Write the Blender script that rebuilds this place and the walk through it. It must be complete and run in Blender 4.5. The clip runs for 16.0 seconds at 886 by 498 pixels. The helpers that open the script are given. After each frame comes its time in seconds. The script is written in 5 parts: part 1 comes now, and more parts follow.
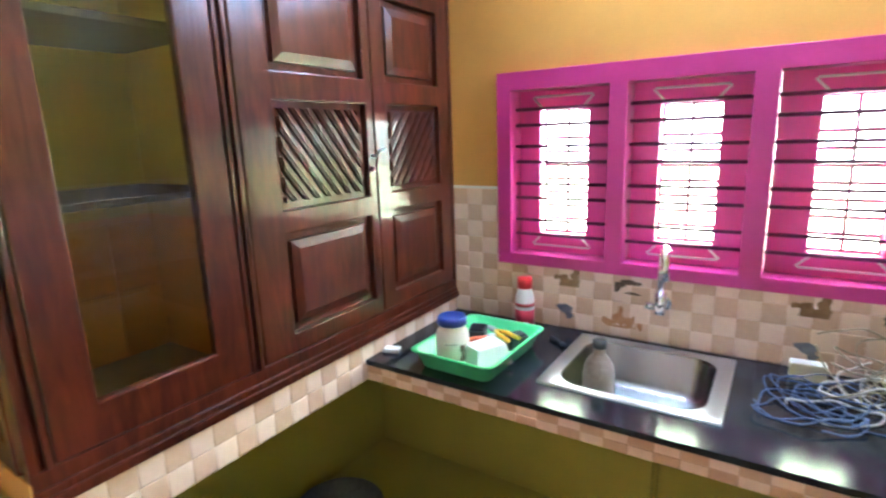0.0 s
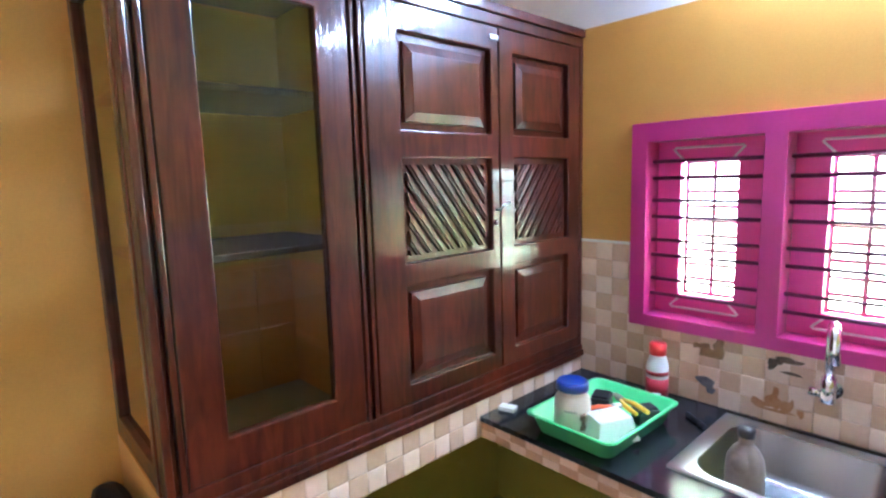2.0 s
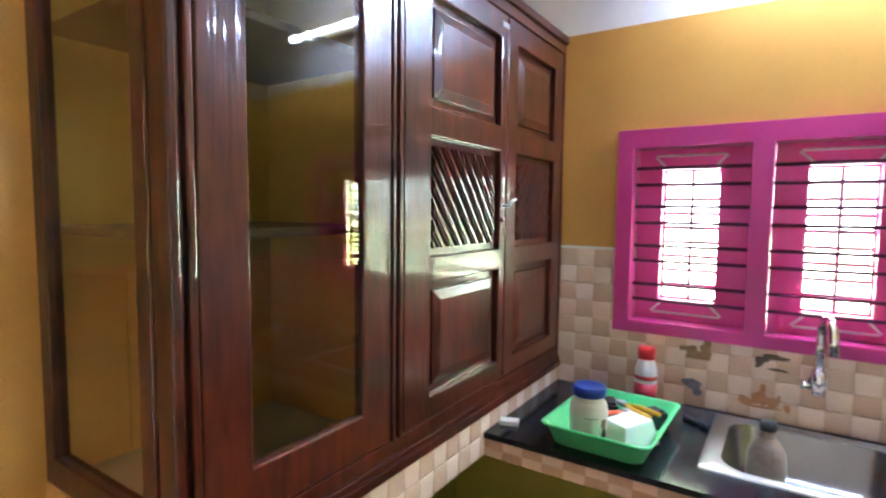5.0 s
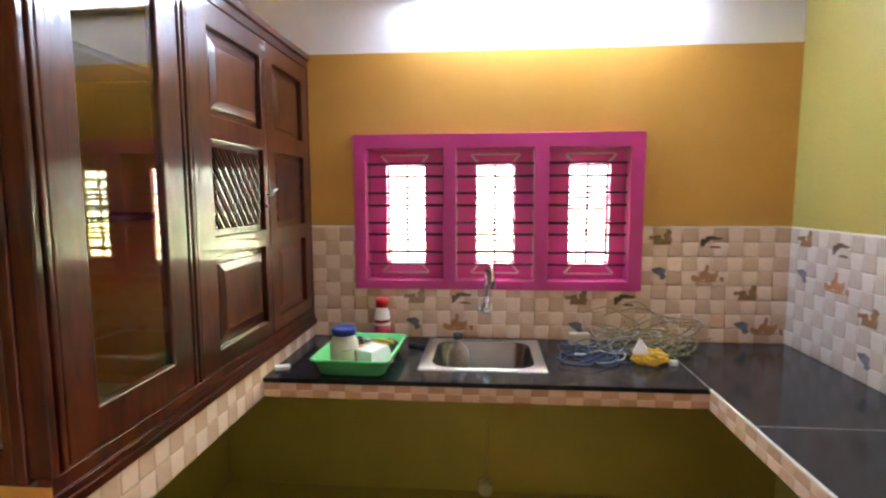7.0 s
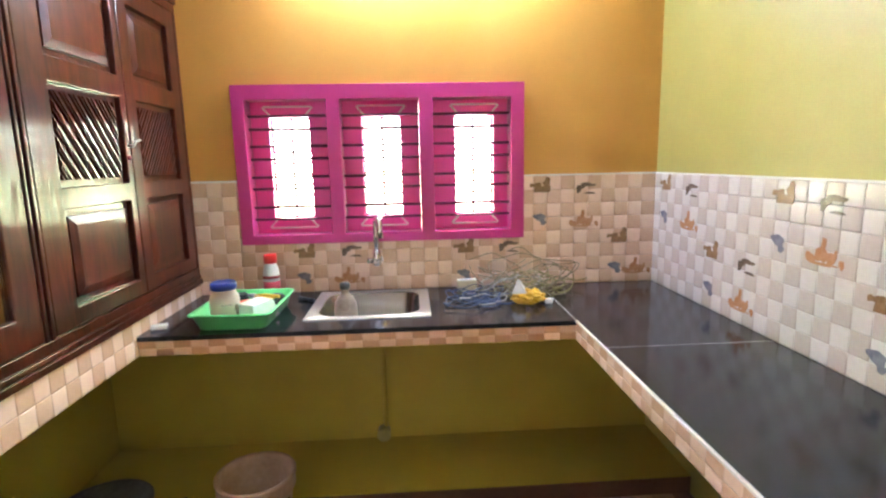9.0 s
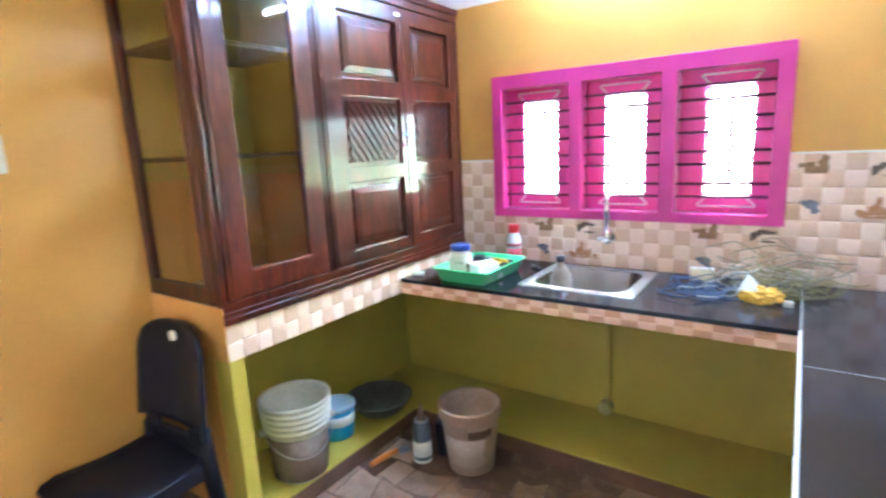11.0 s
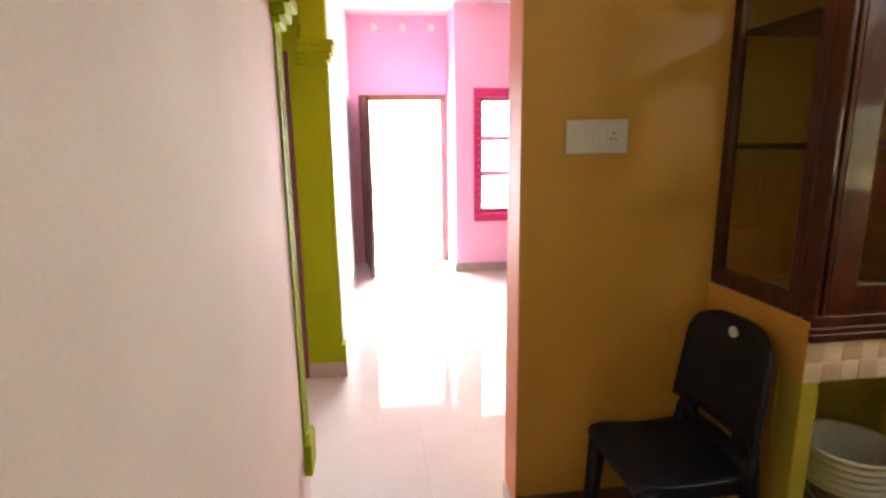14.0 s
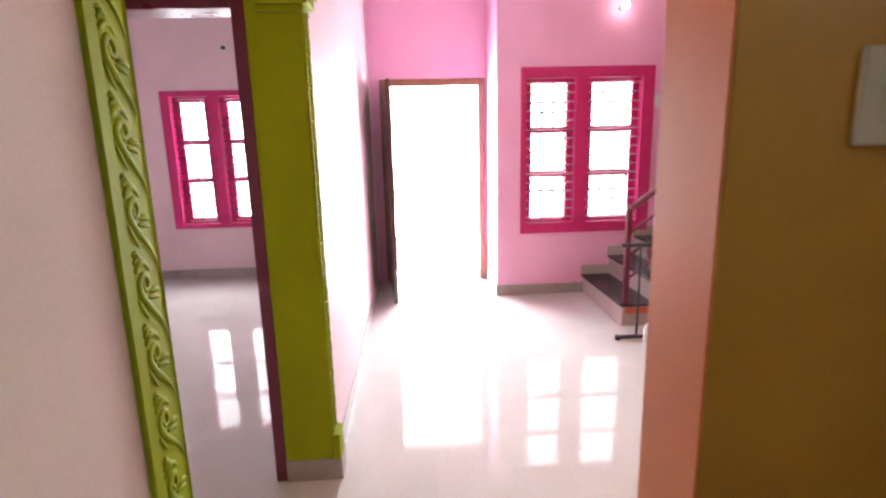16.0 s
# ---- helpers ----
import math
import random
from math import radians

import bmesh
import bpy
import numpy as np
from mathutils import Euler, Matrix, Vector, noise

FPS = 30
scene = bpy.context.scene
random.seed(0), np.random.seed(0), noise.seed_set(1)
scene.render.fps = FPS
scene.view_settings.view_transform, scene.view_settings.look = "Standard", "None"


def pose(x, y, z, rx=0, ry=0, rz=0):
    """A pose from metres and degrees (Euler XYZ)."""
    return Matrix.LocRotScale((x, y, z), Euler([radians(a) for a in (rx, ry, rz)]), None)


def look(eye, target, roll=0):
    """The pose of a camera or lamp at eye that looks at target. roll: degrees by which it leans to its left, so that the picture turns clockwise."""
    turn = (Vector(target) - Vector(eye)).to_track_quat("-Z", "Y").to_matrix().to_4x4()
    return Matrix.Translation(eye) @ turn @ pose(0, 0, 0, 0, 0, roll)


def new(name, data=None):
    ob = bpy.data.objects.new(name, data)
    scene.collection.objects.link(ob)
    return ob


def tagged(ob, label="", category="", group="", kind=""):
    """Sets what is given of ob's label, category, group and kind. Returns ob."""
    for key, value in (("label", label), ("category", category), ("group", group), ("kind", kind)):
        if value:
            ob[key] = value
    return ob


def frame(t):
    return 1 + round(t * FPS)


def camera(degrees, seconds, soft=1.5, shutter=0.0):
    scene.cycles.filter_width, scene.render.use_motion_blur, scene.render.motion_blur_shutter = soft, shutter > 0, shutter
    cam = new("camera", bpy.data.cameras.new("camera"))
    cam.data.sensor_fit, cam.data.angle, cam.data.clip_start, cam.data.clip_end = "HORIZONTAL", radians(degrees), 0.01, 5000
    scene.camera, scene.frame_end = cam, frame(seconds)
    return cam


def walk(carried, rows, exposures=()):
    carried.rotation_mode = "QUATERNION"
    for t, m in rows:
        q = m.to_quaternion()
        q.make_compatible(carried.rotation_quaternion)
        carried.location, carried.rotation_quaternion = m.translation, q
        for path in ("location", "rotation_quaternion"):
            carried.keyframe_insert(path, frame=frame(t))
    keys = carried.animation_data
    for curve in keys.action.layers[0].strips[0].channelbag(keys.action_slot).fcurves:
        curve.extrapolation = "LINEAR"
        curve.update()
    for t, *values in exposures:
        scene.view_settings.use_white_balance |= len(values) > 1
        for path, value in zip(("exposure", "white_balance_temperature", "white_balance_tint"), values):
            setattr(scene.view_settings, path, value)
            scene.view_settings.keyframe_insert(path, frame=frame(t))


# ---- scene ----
cam = camera(80.7, 16.0, soft=2.4, shutter=0.3)
PATH = [
    (0, (1.14, -1.839, 1.59), (0.068, -0.206, 1.162), -2.0),
    (0.5, (1.11, -1.865, 1.599), (-0.222, -0.43, 1.188), -2.2),
    (1, (1.094, -1.813, 1.595), (-0.314, -0.452, 1.186), -1.7),
    (1.5, (1.113, -1.767, 1.611), (-0.328, -0.433, 1.232), -1.7),
    (2, (1.139, -1.79, 1.637), (-0.324, -0.454, 1.367), -1.7),
    (2.5, (1.134, -1.811, 1.631), (-0.33, -0.468, 1.411), -1.8),
    (3, (1.114, -1.833, 1.63), (-0.354, -0.49, 1.419), -1.8),
    (3.2, (1.089, -1.851, 1.624), (-0.373, -0.503, 1.414), -1.7),
    (5.3, (0.718, -1.999, 1.513), (-0.157, -0.208, 1.344), 1.2),
    (5.5, (0.725, -2.081, 1.55), (0.077, -0.198, 1.358), 0.6),
    (6, (0.775, -2.246, 1.529), (0.477, -0.276, 1.355), 0.4),
    (6.5, (0.822, -2.385, 1.492), (0.571, -0.408, 1.32), -0.0),
    (7, (0.828, -2.429, 1.526), (0.663, -0.447, 1.32), -0.2),
    (7.5, (0.81, -2.448, 1.498), (0.927, -0.46, 1.307), -0.2),
    (8, (0.76, -2.467, 1.498), (0.952, -0.493, 1.244), -0.4),
    (8.2, (0.797, -2.479, 1.486), (0.978, -0.507, 1.202), -0.5),
    (10.3, (1.366, -2.434, 1.441), (0.934, -0.516, 1.076), -2.3),
    (10.5, (1.435, -2.444, 1.459), (0.821, -0.579, 1.079), -2.4),
    (11, (1.578, -2.504, 1.476), (0.46, -0.893, 1.085), -2.8),
    (11.5, (1.52, -2.67, 1.461), (0.053, -1.36, 1.101), -2.4),
    (12, (1.501, -2.813, 1.472), (-0.203, -1.832, 1.105), -1.8),
    (12.5, (1.57, -2.838, 1.482), (-0.27, -2.153, 1.098), -1.2),
    (13, (1.594, -2.828, 1.492), (-0.304, -2.333, 1.104), -0.9),
    (13.5, (1.519, -2.808, 1.495), (-0.412, -2.467, 1.103), -1.0),
    (14, (1.297, -2.789, 1.498), (-0.647, -2.541, 1.098), -0.8),
    (14.5, (1.028, -2.736, 1.49), (-0.92, -2.542, 1.085), -1.0),
    (15, (0.709, -2.622, 1.496), (-1.242, -2.461, 1.087), -1.1),
    (15.5, (0.44, -2.616, 1.488), (-1.513, -2.488, 1.078), -1.2),
    (16, (0.146, -2.666, 1.473), (-1.808, -2.554, 1.064), -1.4),
]
EXPOSURES = [(0.0, 1.5, 4600, 8), (1.0, 1.36, 4400, 9), (3.0, 1.3, 4400, 13), (5.5, 1.06, 4850, 9), (6.5, 0.85, 5250, 12), (7.4, 0.82, 5450, 12), (8.0, 1.1, 5250, 12), (8.2, 1.16, 5250, 12), (10.3, 2.05, 4600, 12), (11.0, 2.12, 4200, 8), (11.5, -0.25, 5300, 4), (12.0, -0.48, 5800, 9), (12.5, 0.08, 6300, 10), (13.0, 0.06, 6300, 10), (14.5, 0.0, 6150, 10), (15.5, -0.12, 6000, 10), (16.0, -0.6, 5950, 10)]
walk(cam, [(t, look(eye, target, roll)) for t, eye, target, roll in PATH], EXPOSURES)

# ---- world and large lights ----
world = bpy.data.worlds.new("world")
scene.world = world
world.use_nodes = True
wn = world.node_tree.nodes
sky = wn.new("ShaderNodeTexSky")
sky.sky_type = "NISHITA"
sky.sun_disc = False
sky.sun_elevation, sky.sun_rotation = radians(55), radians(250)
world.node_tree.links.new(sky.outputs["Color"], wn["Background"].inputs["Color"])
wn["Background"].inputs["Strength"].default_value = 0.12
sun = new("sun", bpy.data.lights.new("sun", "SUN"))
sun.data.energy, sun.data.angle, sun.data.color = 1.2, radians(12), (1.0, 0.96, 0.9)
sun.matrix_world = look((0, 0, 9), (0.5, -3.0, 5.5))


def window_lamp(eye, target, width, height, watts, color=(1.0, 1.0, 1.0)):
    """Daylight of the bright sky in a window's or door's opening."""
    ob = new("window_daylight", bpy.data.lights.new("window_daylight", "AREA"))
    ob.data.shape, ob.data.size, ob.data.size_y = "RECTANGLE", width, height
    ob.data.energy, ob.data.color = watts, color
    ob.matrix_world = look(eye, target)
    return ob


# sky above, sunlit greenery and ground below
window_lamp((0.86, 0.24, 1.645), (0.86, -1, 1.645), 1.4, 0.39, 21, (1.0, 0.97, 0.46))
window_lamp((0.86, 0.24, 1.255), (0.86, -1, 1.255), 1.4, 0.38, 27, (1.0, 0.96, 0.24))
window_lamp((-5.75, -2.44, 1.1), (-3, -2.44, 1.1), 1.1, 2.2, 480, (1.0, 0.97, 0.95))
window_lamp((-4.95, -1.1, 1.34), (-3, -1.1, 1.34), 1.25, 1.45, 110, (1.0, 0.97, 0.95))
window_lamp((-6.1, -4.75, 1.31), (-3, -4.75, 1.31), 1.05, 1.5, 520, (1.0, 0.97, 0.95))

# ---- materials ----


def material(name):
    m = bpy.data.materials.new(name)
    m.use_nodes = True
    return m, m.node_tree.nodes, m.node_tree.links, m.node_tree.nodes["Principled BSDF"]


def noisy(name, dark, light, scale=6.0, fine=90.0, rough=0.5, rough_var=0.1, bump=0.1, metallic=0.0, coat=0.0, stretch=(1, 1, 1), spec=0.5, island=0.0, random_hue=0.0):
    """A surface whose colour wanders between two tones at a coarse and a fine scale, with relief."""
    m, n, l, b = material(name)
    tex = n.new("ShaderNodeTexCoord")
    mp = n.new("ShaderNodeMapping")
    mp.inputs["Scale"].default_value = stretch
    l.new(tex.outputs["Object"], mp.inputs["Vector"])
    big, small = n.new("ShaderNodeTexNoise"), n.new("ShaderNodeTexNoise")
    big.inputs["Scale"].default_value, big.inputs["Detail"].default_value = scale, 5
    small.inputs["Scale"].default_value, small.inputs["Detail"].default_value = fine, 3
    for x in (big, small):
        l.new(mp.outputs["Vector"], x.inputs["Vector"])
    mean = n.new("ShaderNodeMath")
    mean.operation = "MULTIPLY_ADD"
    mean.inputs[1].default_value = 0.35
    l.new(small.outputs["Fac"], mean.inputs[0])
    half = n.new("ShaderNodeMath")
    half.operation = "MULTIPLY"
    half.inputs[1].default_value = 0.65
    l.new(big.outputs["Fac"], half.inputs[0])
    l.new(half.outputs[0], mean.inputs[2])
    ramp = n.new("ShaderNodeValToRGB")
    ramp.color_ramp.elements[0].position, ramp.color_ramp.elements[1].position = 0.3, 0.7
    ramp.color_ramp.elements[0].color, ramp.color_ramp.elements[1].color = (*dark, 1), (*light, 1)
    fac = mean.outputs[0]
    if random_hue:
        info = n.new("ShaderNodeObjectInfo")
        shift = n.new("ShaderNodeMath")
        shift.operation = "MULTIPLY_ADD"
        shift.inputs[1].default_value = random_hue
        l.new(info.outputs["Random"], shift.inputs[0])
        l.new(mean.outputs[0], shift.inputs[2])
        less = n.new("ShaderNodeMath")
        less.operation = "SUBTRACT"
        less.inputs[1].default_value = random_hue / 2
        l.new(shift.outputs[0], less.inputs[0])
        fac = less.outputs[0]
    l.new(fac, ramp.inputs["Fac"])
    l.new(ramp.outputs["Color"], b.inputs["Base Color"])
    r = n.new("ShaderNodeMapRange")
    r.inputs["To Min"].default_value, r.inputs["To Max"].default_value = max(0.02, rough - rough_var), min(1, rough + rough_var)
    l.new(big.outputs["Fac"], r.inputs["Value"])
    l.new(r.outputs["Result"], b.inputs["Roughness"])
    b.inputs["Metallic"].default_value = metallic
    b.inputs["Coat Weight"].default_value = coat
    b.inputs["Coat Roughness"].default_value = 0.08
    b.inputs["Specular IOR Level"].default_value = spec
    if bump:
        bp = n.new("ShaderNodeBump")
        bp.inputs["Strength"].default_value, bp.inputs["Distance"].default_value = bump, 0.004
        l.new(mean.outputs[0], bp.inputs["Height"])
        l.new(bp.outputs["Normal"], b.inputs["Normal"])
    return m


def glass_material(name, tint, rough=0.0):
    m, n, l, b = material(name)
    b.inputs["Base Color"].default_value = (*tint, 1)
    b.inputs["Transmission Weight"].default_value = 1.0
    b.inputs["Roughness"].default_value = rough
    b.inputs["IOR"].default_value = 1.5
    return m


def glow(name, color, strength):
    m, n, l, b = material(name)
    b.inputs["Base Color"].default_value = (*color, 1)
    b.inputs["Emission Color"].default_value = (*color, 1)
    b.inputs["Emission Strength"].default_value = strength
    return m


def varnished_wood():
    m, n, l, b = material("varnished_wood")
    tex = n.new("ShaderNodeTexCoord")
    mp = n.new("ShaderNodeMapping")
    mp.inputs["Scale"].default_value = (5, 5, 0.7)
    l.new(tex.outputs["Object"], mp.inputs["Vector"])
    grain, blotch = n.new("ShaderNodeTexNoise"), n.new("ShaderNodeTexNoise")
    grain.inputs["Scale"].default_value, grain.inputs["Detail"].default_value, grain.inputs["Distortion"].default_value = 7, 8, 1.2
    blotch.inputs["Scale"].default_value, blotch.inputs["Detail"].default_value = 4.5, 4
    l.new(mp.outputs["Vector"], grain.inputs["Vector"])
    l.new(tex.outputs["Object"], blotch.inputs["Vector"])
    ramp = n.new("ShaderNodeValToRGB")
    ramp.color_ramp.elements[0].position, ramp.color_ramp.elements[1].position = 0.36, 0.66
    ramp.color_ramp.elements[0].color, ramp.color_ramp.elements[1].color = (0.02, 0.0032, 0.0026, 1), (0.088, 0.0158, 0.0058, 1)
    mixed, share = n.new("ShaderNodeMath"), n.new("ShaderNodeMath")
    mixed.operation, share.operation = "MULTIPLY_ADD", "MULTIPLY"
    mixed.inputs[1].default_value, share.inputs[1].default_value = 0.5, 0.5
    l.new(blotch.outputs["Fac"], share.inputs[0])
    l.new(grain.outputs["Fac"], mixed.inputs[0])
    l.new(share.outputs[0], mixed.inputs[2])
    l.new(mixed.outputs[0], ramp.inputs["Fac"])
    l.new(ramp.outputs["Color"], b.inputs["Base Color"])
    r = n.new("ShaderNodeMapRange")
    r.inputs["To Min"].default_value, r.inputs["To Max"].default_value = 0.3, 0.38
    l.new(blotch.outputs["Fac"], r.inputs["Value"])
    l.new(r.outputs["Result"], b.inputs["Roughness"])
    b.inputs["Coat Weight"].default_value, b.inputs["Coat Roughness"].default_value = 0.8, 0.08
    b.inputs["Specular IOR Level"].default_value = 0.14
    # brushed varnish: long upright strokes
    strokes, wave, bump = n.new("ShaderNodeMapping"), n.new("ShaderNodeTexNoise"), n.new("ShaderNodeBump")
    strokes.inputs["Scale"].default_value = (1, 1, 0.04)
    wave.inputs["Scale"].default_value, wave.inputs["Detail"].default_value = 120.0, 1
    bump.inputs["Strength"].default_value, bump.inputs["Distance"].default_value = 0.26, 0.004
    l.new(tex.outputs["Object"], strokes.inputs["Vector"])
    l.new(strokes.outputs["Vector"], wave.inputs["Vector"])
    l.new(wave.outputs["Fac"], bump.inputs["Height"])
    l.new(bump.outputs["Normal"], b.inputs["Coat Normal"])
    return m


OCHRE = noisy("ochre_paint", (0.5, 0.25, 0.036), (0.59, 0.315, 0.056), 3, 160, 0.42, 0.1, 0.12)
YELLOW = noisy("yellow_paint", (0.38, 0.33, 0.07), (0.45, 0.395, 0.1), 3, 160, 0.42, 0.1, 0.12)
LIME = noisy("lime_paint", (0.41, 0.32, 0.026), (0.49, 0.395, 0.042), 4, 140, 0.45, 0.12, 0.12)
ARCH_GREEN = noisy("arch_green_paint", (0.26, 0.325, 0.002), (0.325, 0.39, 0.005), 4, 140, 0.65, 0.1, 0.1, spec=0.1)
CREAM = noisy("cream_paint", (0.66, 0.54, 0.47), (0.76, 0.64, 0.56), 2.5, 120, 0.85, 0.08, 0.25, spec=0.15)
WHITE = noisy("white_paint", (0.74, 0.7, 0.7), (0.82, 0.79, 0.79), 3, 140, 0.6, 0.1, 0.1)
PINK = noisy("pink_paint", (0.82, 0.42, 0.64), (0.88, 0.48, 0.7), 3, 140, 0.55, 0.1, 0.1)
PALE_PINK = noisy("pale_pink_paint", (0.76, 0.58, 0.62), (0.84, 0.66, 0.7), 3, 140, 0.55, 0.1, 0.12)
SALMON = noisy("salmon_paint", (0.78, 0.25, 0.095), (0.85, 0.3, 0.12), 5, 140, 0.5, 0.1, 0.15)
MAGENTA = noisy("magenta_paint", (0.41, 0.022, 0.175), (0.48, 0.03, 0.215), 6, 120, 0.35, 0.08, 0.06)
CRIMSON = noisy("crimson_paint", (0.46, 0.012, 0.13), (0.56, 0.02, 0.18), 6, 120, 0.35, 0.08, 0.06)
# sash paint brightened to hold the glare of the daylight round the panes
GLARE_PINK = noisy("glare_pink_paint", (0.72, 0.055, 0.35), (0.8, 0.085, 0.42), 6, 120, 0.35, 0.08, 0.06)
MAROON = noisy("maroon_paint", (0.1, 0.012, 0.03), (0.16, 0.02, 0.045), 6, 90, 0.3, 0.08, 0.06)
BAR_PAINT = noisy("bar_paint", (0.1, 0.008, 0.06), (0.15, 0.012, 0.09), 20, 120, 0.4, 0.08, 0.05)
GRILLE_WHITE = noisy("grille_white", (0.7, 0.62, 0.66), (0.82, 0.76, 0.78), 20, 120, 0.4, 0.08, 0.05)
GRILLE_GREY = noisy("grey_grille_metal", (0.06, 0.06, 0.06), (0.12, 0.12, 0.12), 20, 120, 0.5, 0.08, 0.05)
WOOD = varnished_wood()
DARK_WOOD = noisy("dark_door_wood", (0.04, 0.012, 0.012), (0.1, 0.03, 0.02), 3, 30, 0.3, 0.1, 0.15, stretch=(8, 8, 1), coat=0.4)
FRAME_WOOD = noisy("door_frame_wood", (0.16, 0.07, 0.04), (0.26, 0.12, 0.07), 3, 30, 0.35, 0.1, 0.15, stretch=(8, 8, 1), coat=0.3)
GRANITE = noisy("black_granite", (0.006, 0.006, 0.008), (0.024, 0.024, 0.028), 60, 420, 0.15, 0.03, 0.0, spec=0.32)
GROUT = noisy("pale_grout", (0.42, 0.4, 0.36), (0.55, 0.52, 0.48), 40, 200, 0.7, 0.1, 0.15)
STEEL = noisy("brushed_steel", (0.5, 0.5, 0.51), (0.58, 0.58, 0.59), 5, 160, 0.3, 0.0, 0.0, metallic=1.0)
# the sink's own steel, darkened: the bowl's shade is put into the colour
BOWL_STEEL = noisy("shaded_bowl_steel", (0.26, 0.26, 0.255), (0.34, 0.34, 0.33), 5, 160, 0.25, 0.0, 0.0, metallic=1.0)
CHROME = noisy("chrome", (0.7, 0.7, 0.72), (0.82, 0.82, 0.84), 10, 100, 0.08, 0.03, 0.0, metallic=1.0)
TILE_PALE = noisy("pale_check_tile", (0.78, 0.575, 0.44), (0.87, 0.69, 0.55), 9, 70, 0.16, 0.05, 0.03, random_hue=0.15)
TILE_TAN = noisy("tan_check_tile", (0.61, 0.4, 0.265), (0.72, 0.51, 0.36), 9, 70, 0.16, 0.05, 0.03, random_hue=0.15)
TILE_WHITE = noisy("white_check_tile", (0.61, 0.56, 0.495), (0.7, 0.655, 0.595), 9, 70, 0.16, 0.05, 0.03, random_hue=0.15)
TILE_STONE = noisy("grey_beige_check_tile", (0.49, 0.42, 0.345), (0.58, 0.51, 0.435), 9, 70, 0.16, 0.05, 0.03, random_hue=0.15)
TILE_PEACH = noisy("peach_check_tile", (0.7, 0.46, 0.3), (0.8, 0.57, 0.4), 9, 70, 0.16, 0.05, 0.03, random_hue=0.15)
TILE_ORANGE = noisy("orange_tan_check_tile", (0.52, 0.3, 0.17), (0.63, 0.39, 0.24), 9, 70, 0.16, 0.05, 0.03, random_hue=0.15)
STONE_TILE = noisy("stone_print_tile", (0.1, 0.048, 0.028), (0.36, 0.24, 0.155), 12, 80, 0.3, 0.05, 0.12, random_hue=0.5)
VITRIFIED = noisy("vitrified_tile", (0.58, 0.56, 0.525), (0.66, 0.64, 0.605), 2.5, 40, 0.05, 0.015, 0.0, spec=0.36, random_hue=0.1)
SKIRTING = noisy("grey_skirting", (0.3, 0.26, 0.24), (0.4, 0.36, 0.33), 8, 90, 0.3, 0.08, 0.03)
BROWN_SKIRTING = noisy("brown_skirting", (0.07, 0.035, 0.022), (0.16, 0.085, 0.05), 8, 90, 0.3, 0.08, 0.05)
CONCRETE = noisy("grey_shelf_slab", (0.3, 0.3, 0.28), (0.42, 0.42, 0.4), 8, 120, 0.6, 0.1, 0.2)
GLASS = glass_material("clear_glass", (0.93, 0.95, 0.94))
SMOKED = glass_material("cabinet_glass", (0.8, 0.66, 0.4))
TUBE_GLOW = glow("tube_glow", (0.95, 0.96, 1.0), 128.0)
BULB_GLOW = glow("bulb_glow", (1.0, 0.86, 0.7), 60.0)
PLASTIC_WHITE = noisy("white_plastic", (0.7, 0.69, 0.66), (0.8, 0.79, 0.76), 6, 120, 0.35, 0.08, 0.03)

# ---- mesh helpers ----


def box(bm, x0, y0, z0, x1, y1, z1, bevel=0.0):
    made = bmesh.ops.create_cube(bm, size=1.0)["verts"]
    for v in made:
        v.co = Vector(((x0 + x1) / 2 + v.co.x * (x1 - x0), (y0 + y1) / 2 + v.co.y * (y1 - y0), (z0 + z1) / 2 + v.co.z * (z1 - z0)))
    if bevel:
        edges = list({e for v in made for e in v.link_edges})
        bmesh.ops.bevel(bm, geom=edges, offset=bevel, segments=2, affect="EDGES", profile=0.5)


def tube(bm, points, radius, sides=8, caps=True):
    """A round rod along a line of points; radius may be a list."""
    pts = [Vector(p) for p in points]
    rings, side = [], None
    for i, p in enumerate(pts):
        way = (pts[min(i + 1, len(pts) - 1)] - pts[max(i - 1, 0)]).normalized()
        if side is None:
            side = way.orthogonal().normalized()
        side = (side - way * side.dot(way)).normalized()
        up = way.cross(side)
        r = radius[i] if isinstance(radius, (list, tuple)) else radius
        rings.append([bm.verts.new(p + (side * math.cos(a) + up * math.sin(a)) * r) for a in (2 * math.pi * k / sides for k in range(sides))])
    for a, b in zip(rings, rings[1:]):
        for k in range(sides):
            f = bm.faces.new((a[k], a[(k + 1) % sides], b[(k + 1) % sides], b[k]))
            f.smooth = True
    if caps:
        bm.faces.new(rings[0][::-1])
        bm.faces.new(rings[-1])


def lathe(bm, profile, center=(0, 0, 0), sides=32):
    """Turns a profile of (radius, height) round the vertical through center."""
    c = Vector(center)
    rings = []
    for r, z in profile:
        if r < 1e-5:
            rings.append([bm.verts.new(c + Vector((0, 0, z)))])
        else:
            rings.append([bm.verts.new(c + Vector((r * math.cos(2 * math.pi * k / sides), r * math.sin(2 * math.pi * k / sides), z))) for k in range(sides)])
    for a, b in zip(rings, rings[1:]):
        for k in range(sides):
            j = (k + 1) % sides
            if len(a) == 1 and len(b) == 1:
                continue
            quad = (a[0], b[j], b[k]) if len(a) == 1 else (a[k], a[j], b[0]) if len(b) == 1 else (a[k], a[j], b[j], b[k])
            f = bm.faces.new(quad)
            f.smooth = True


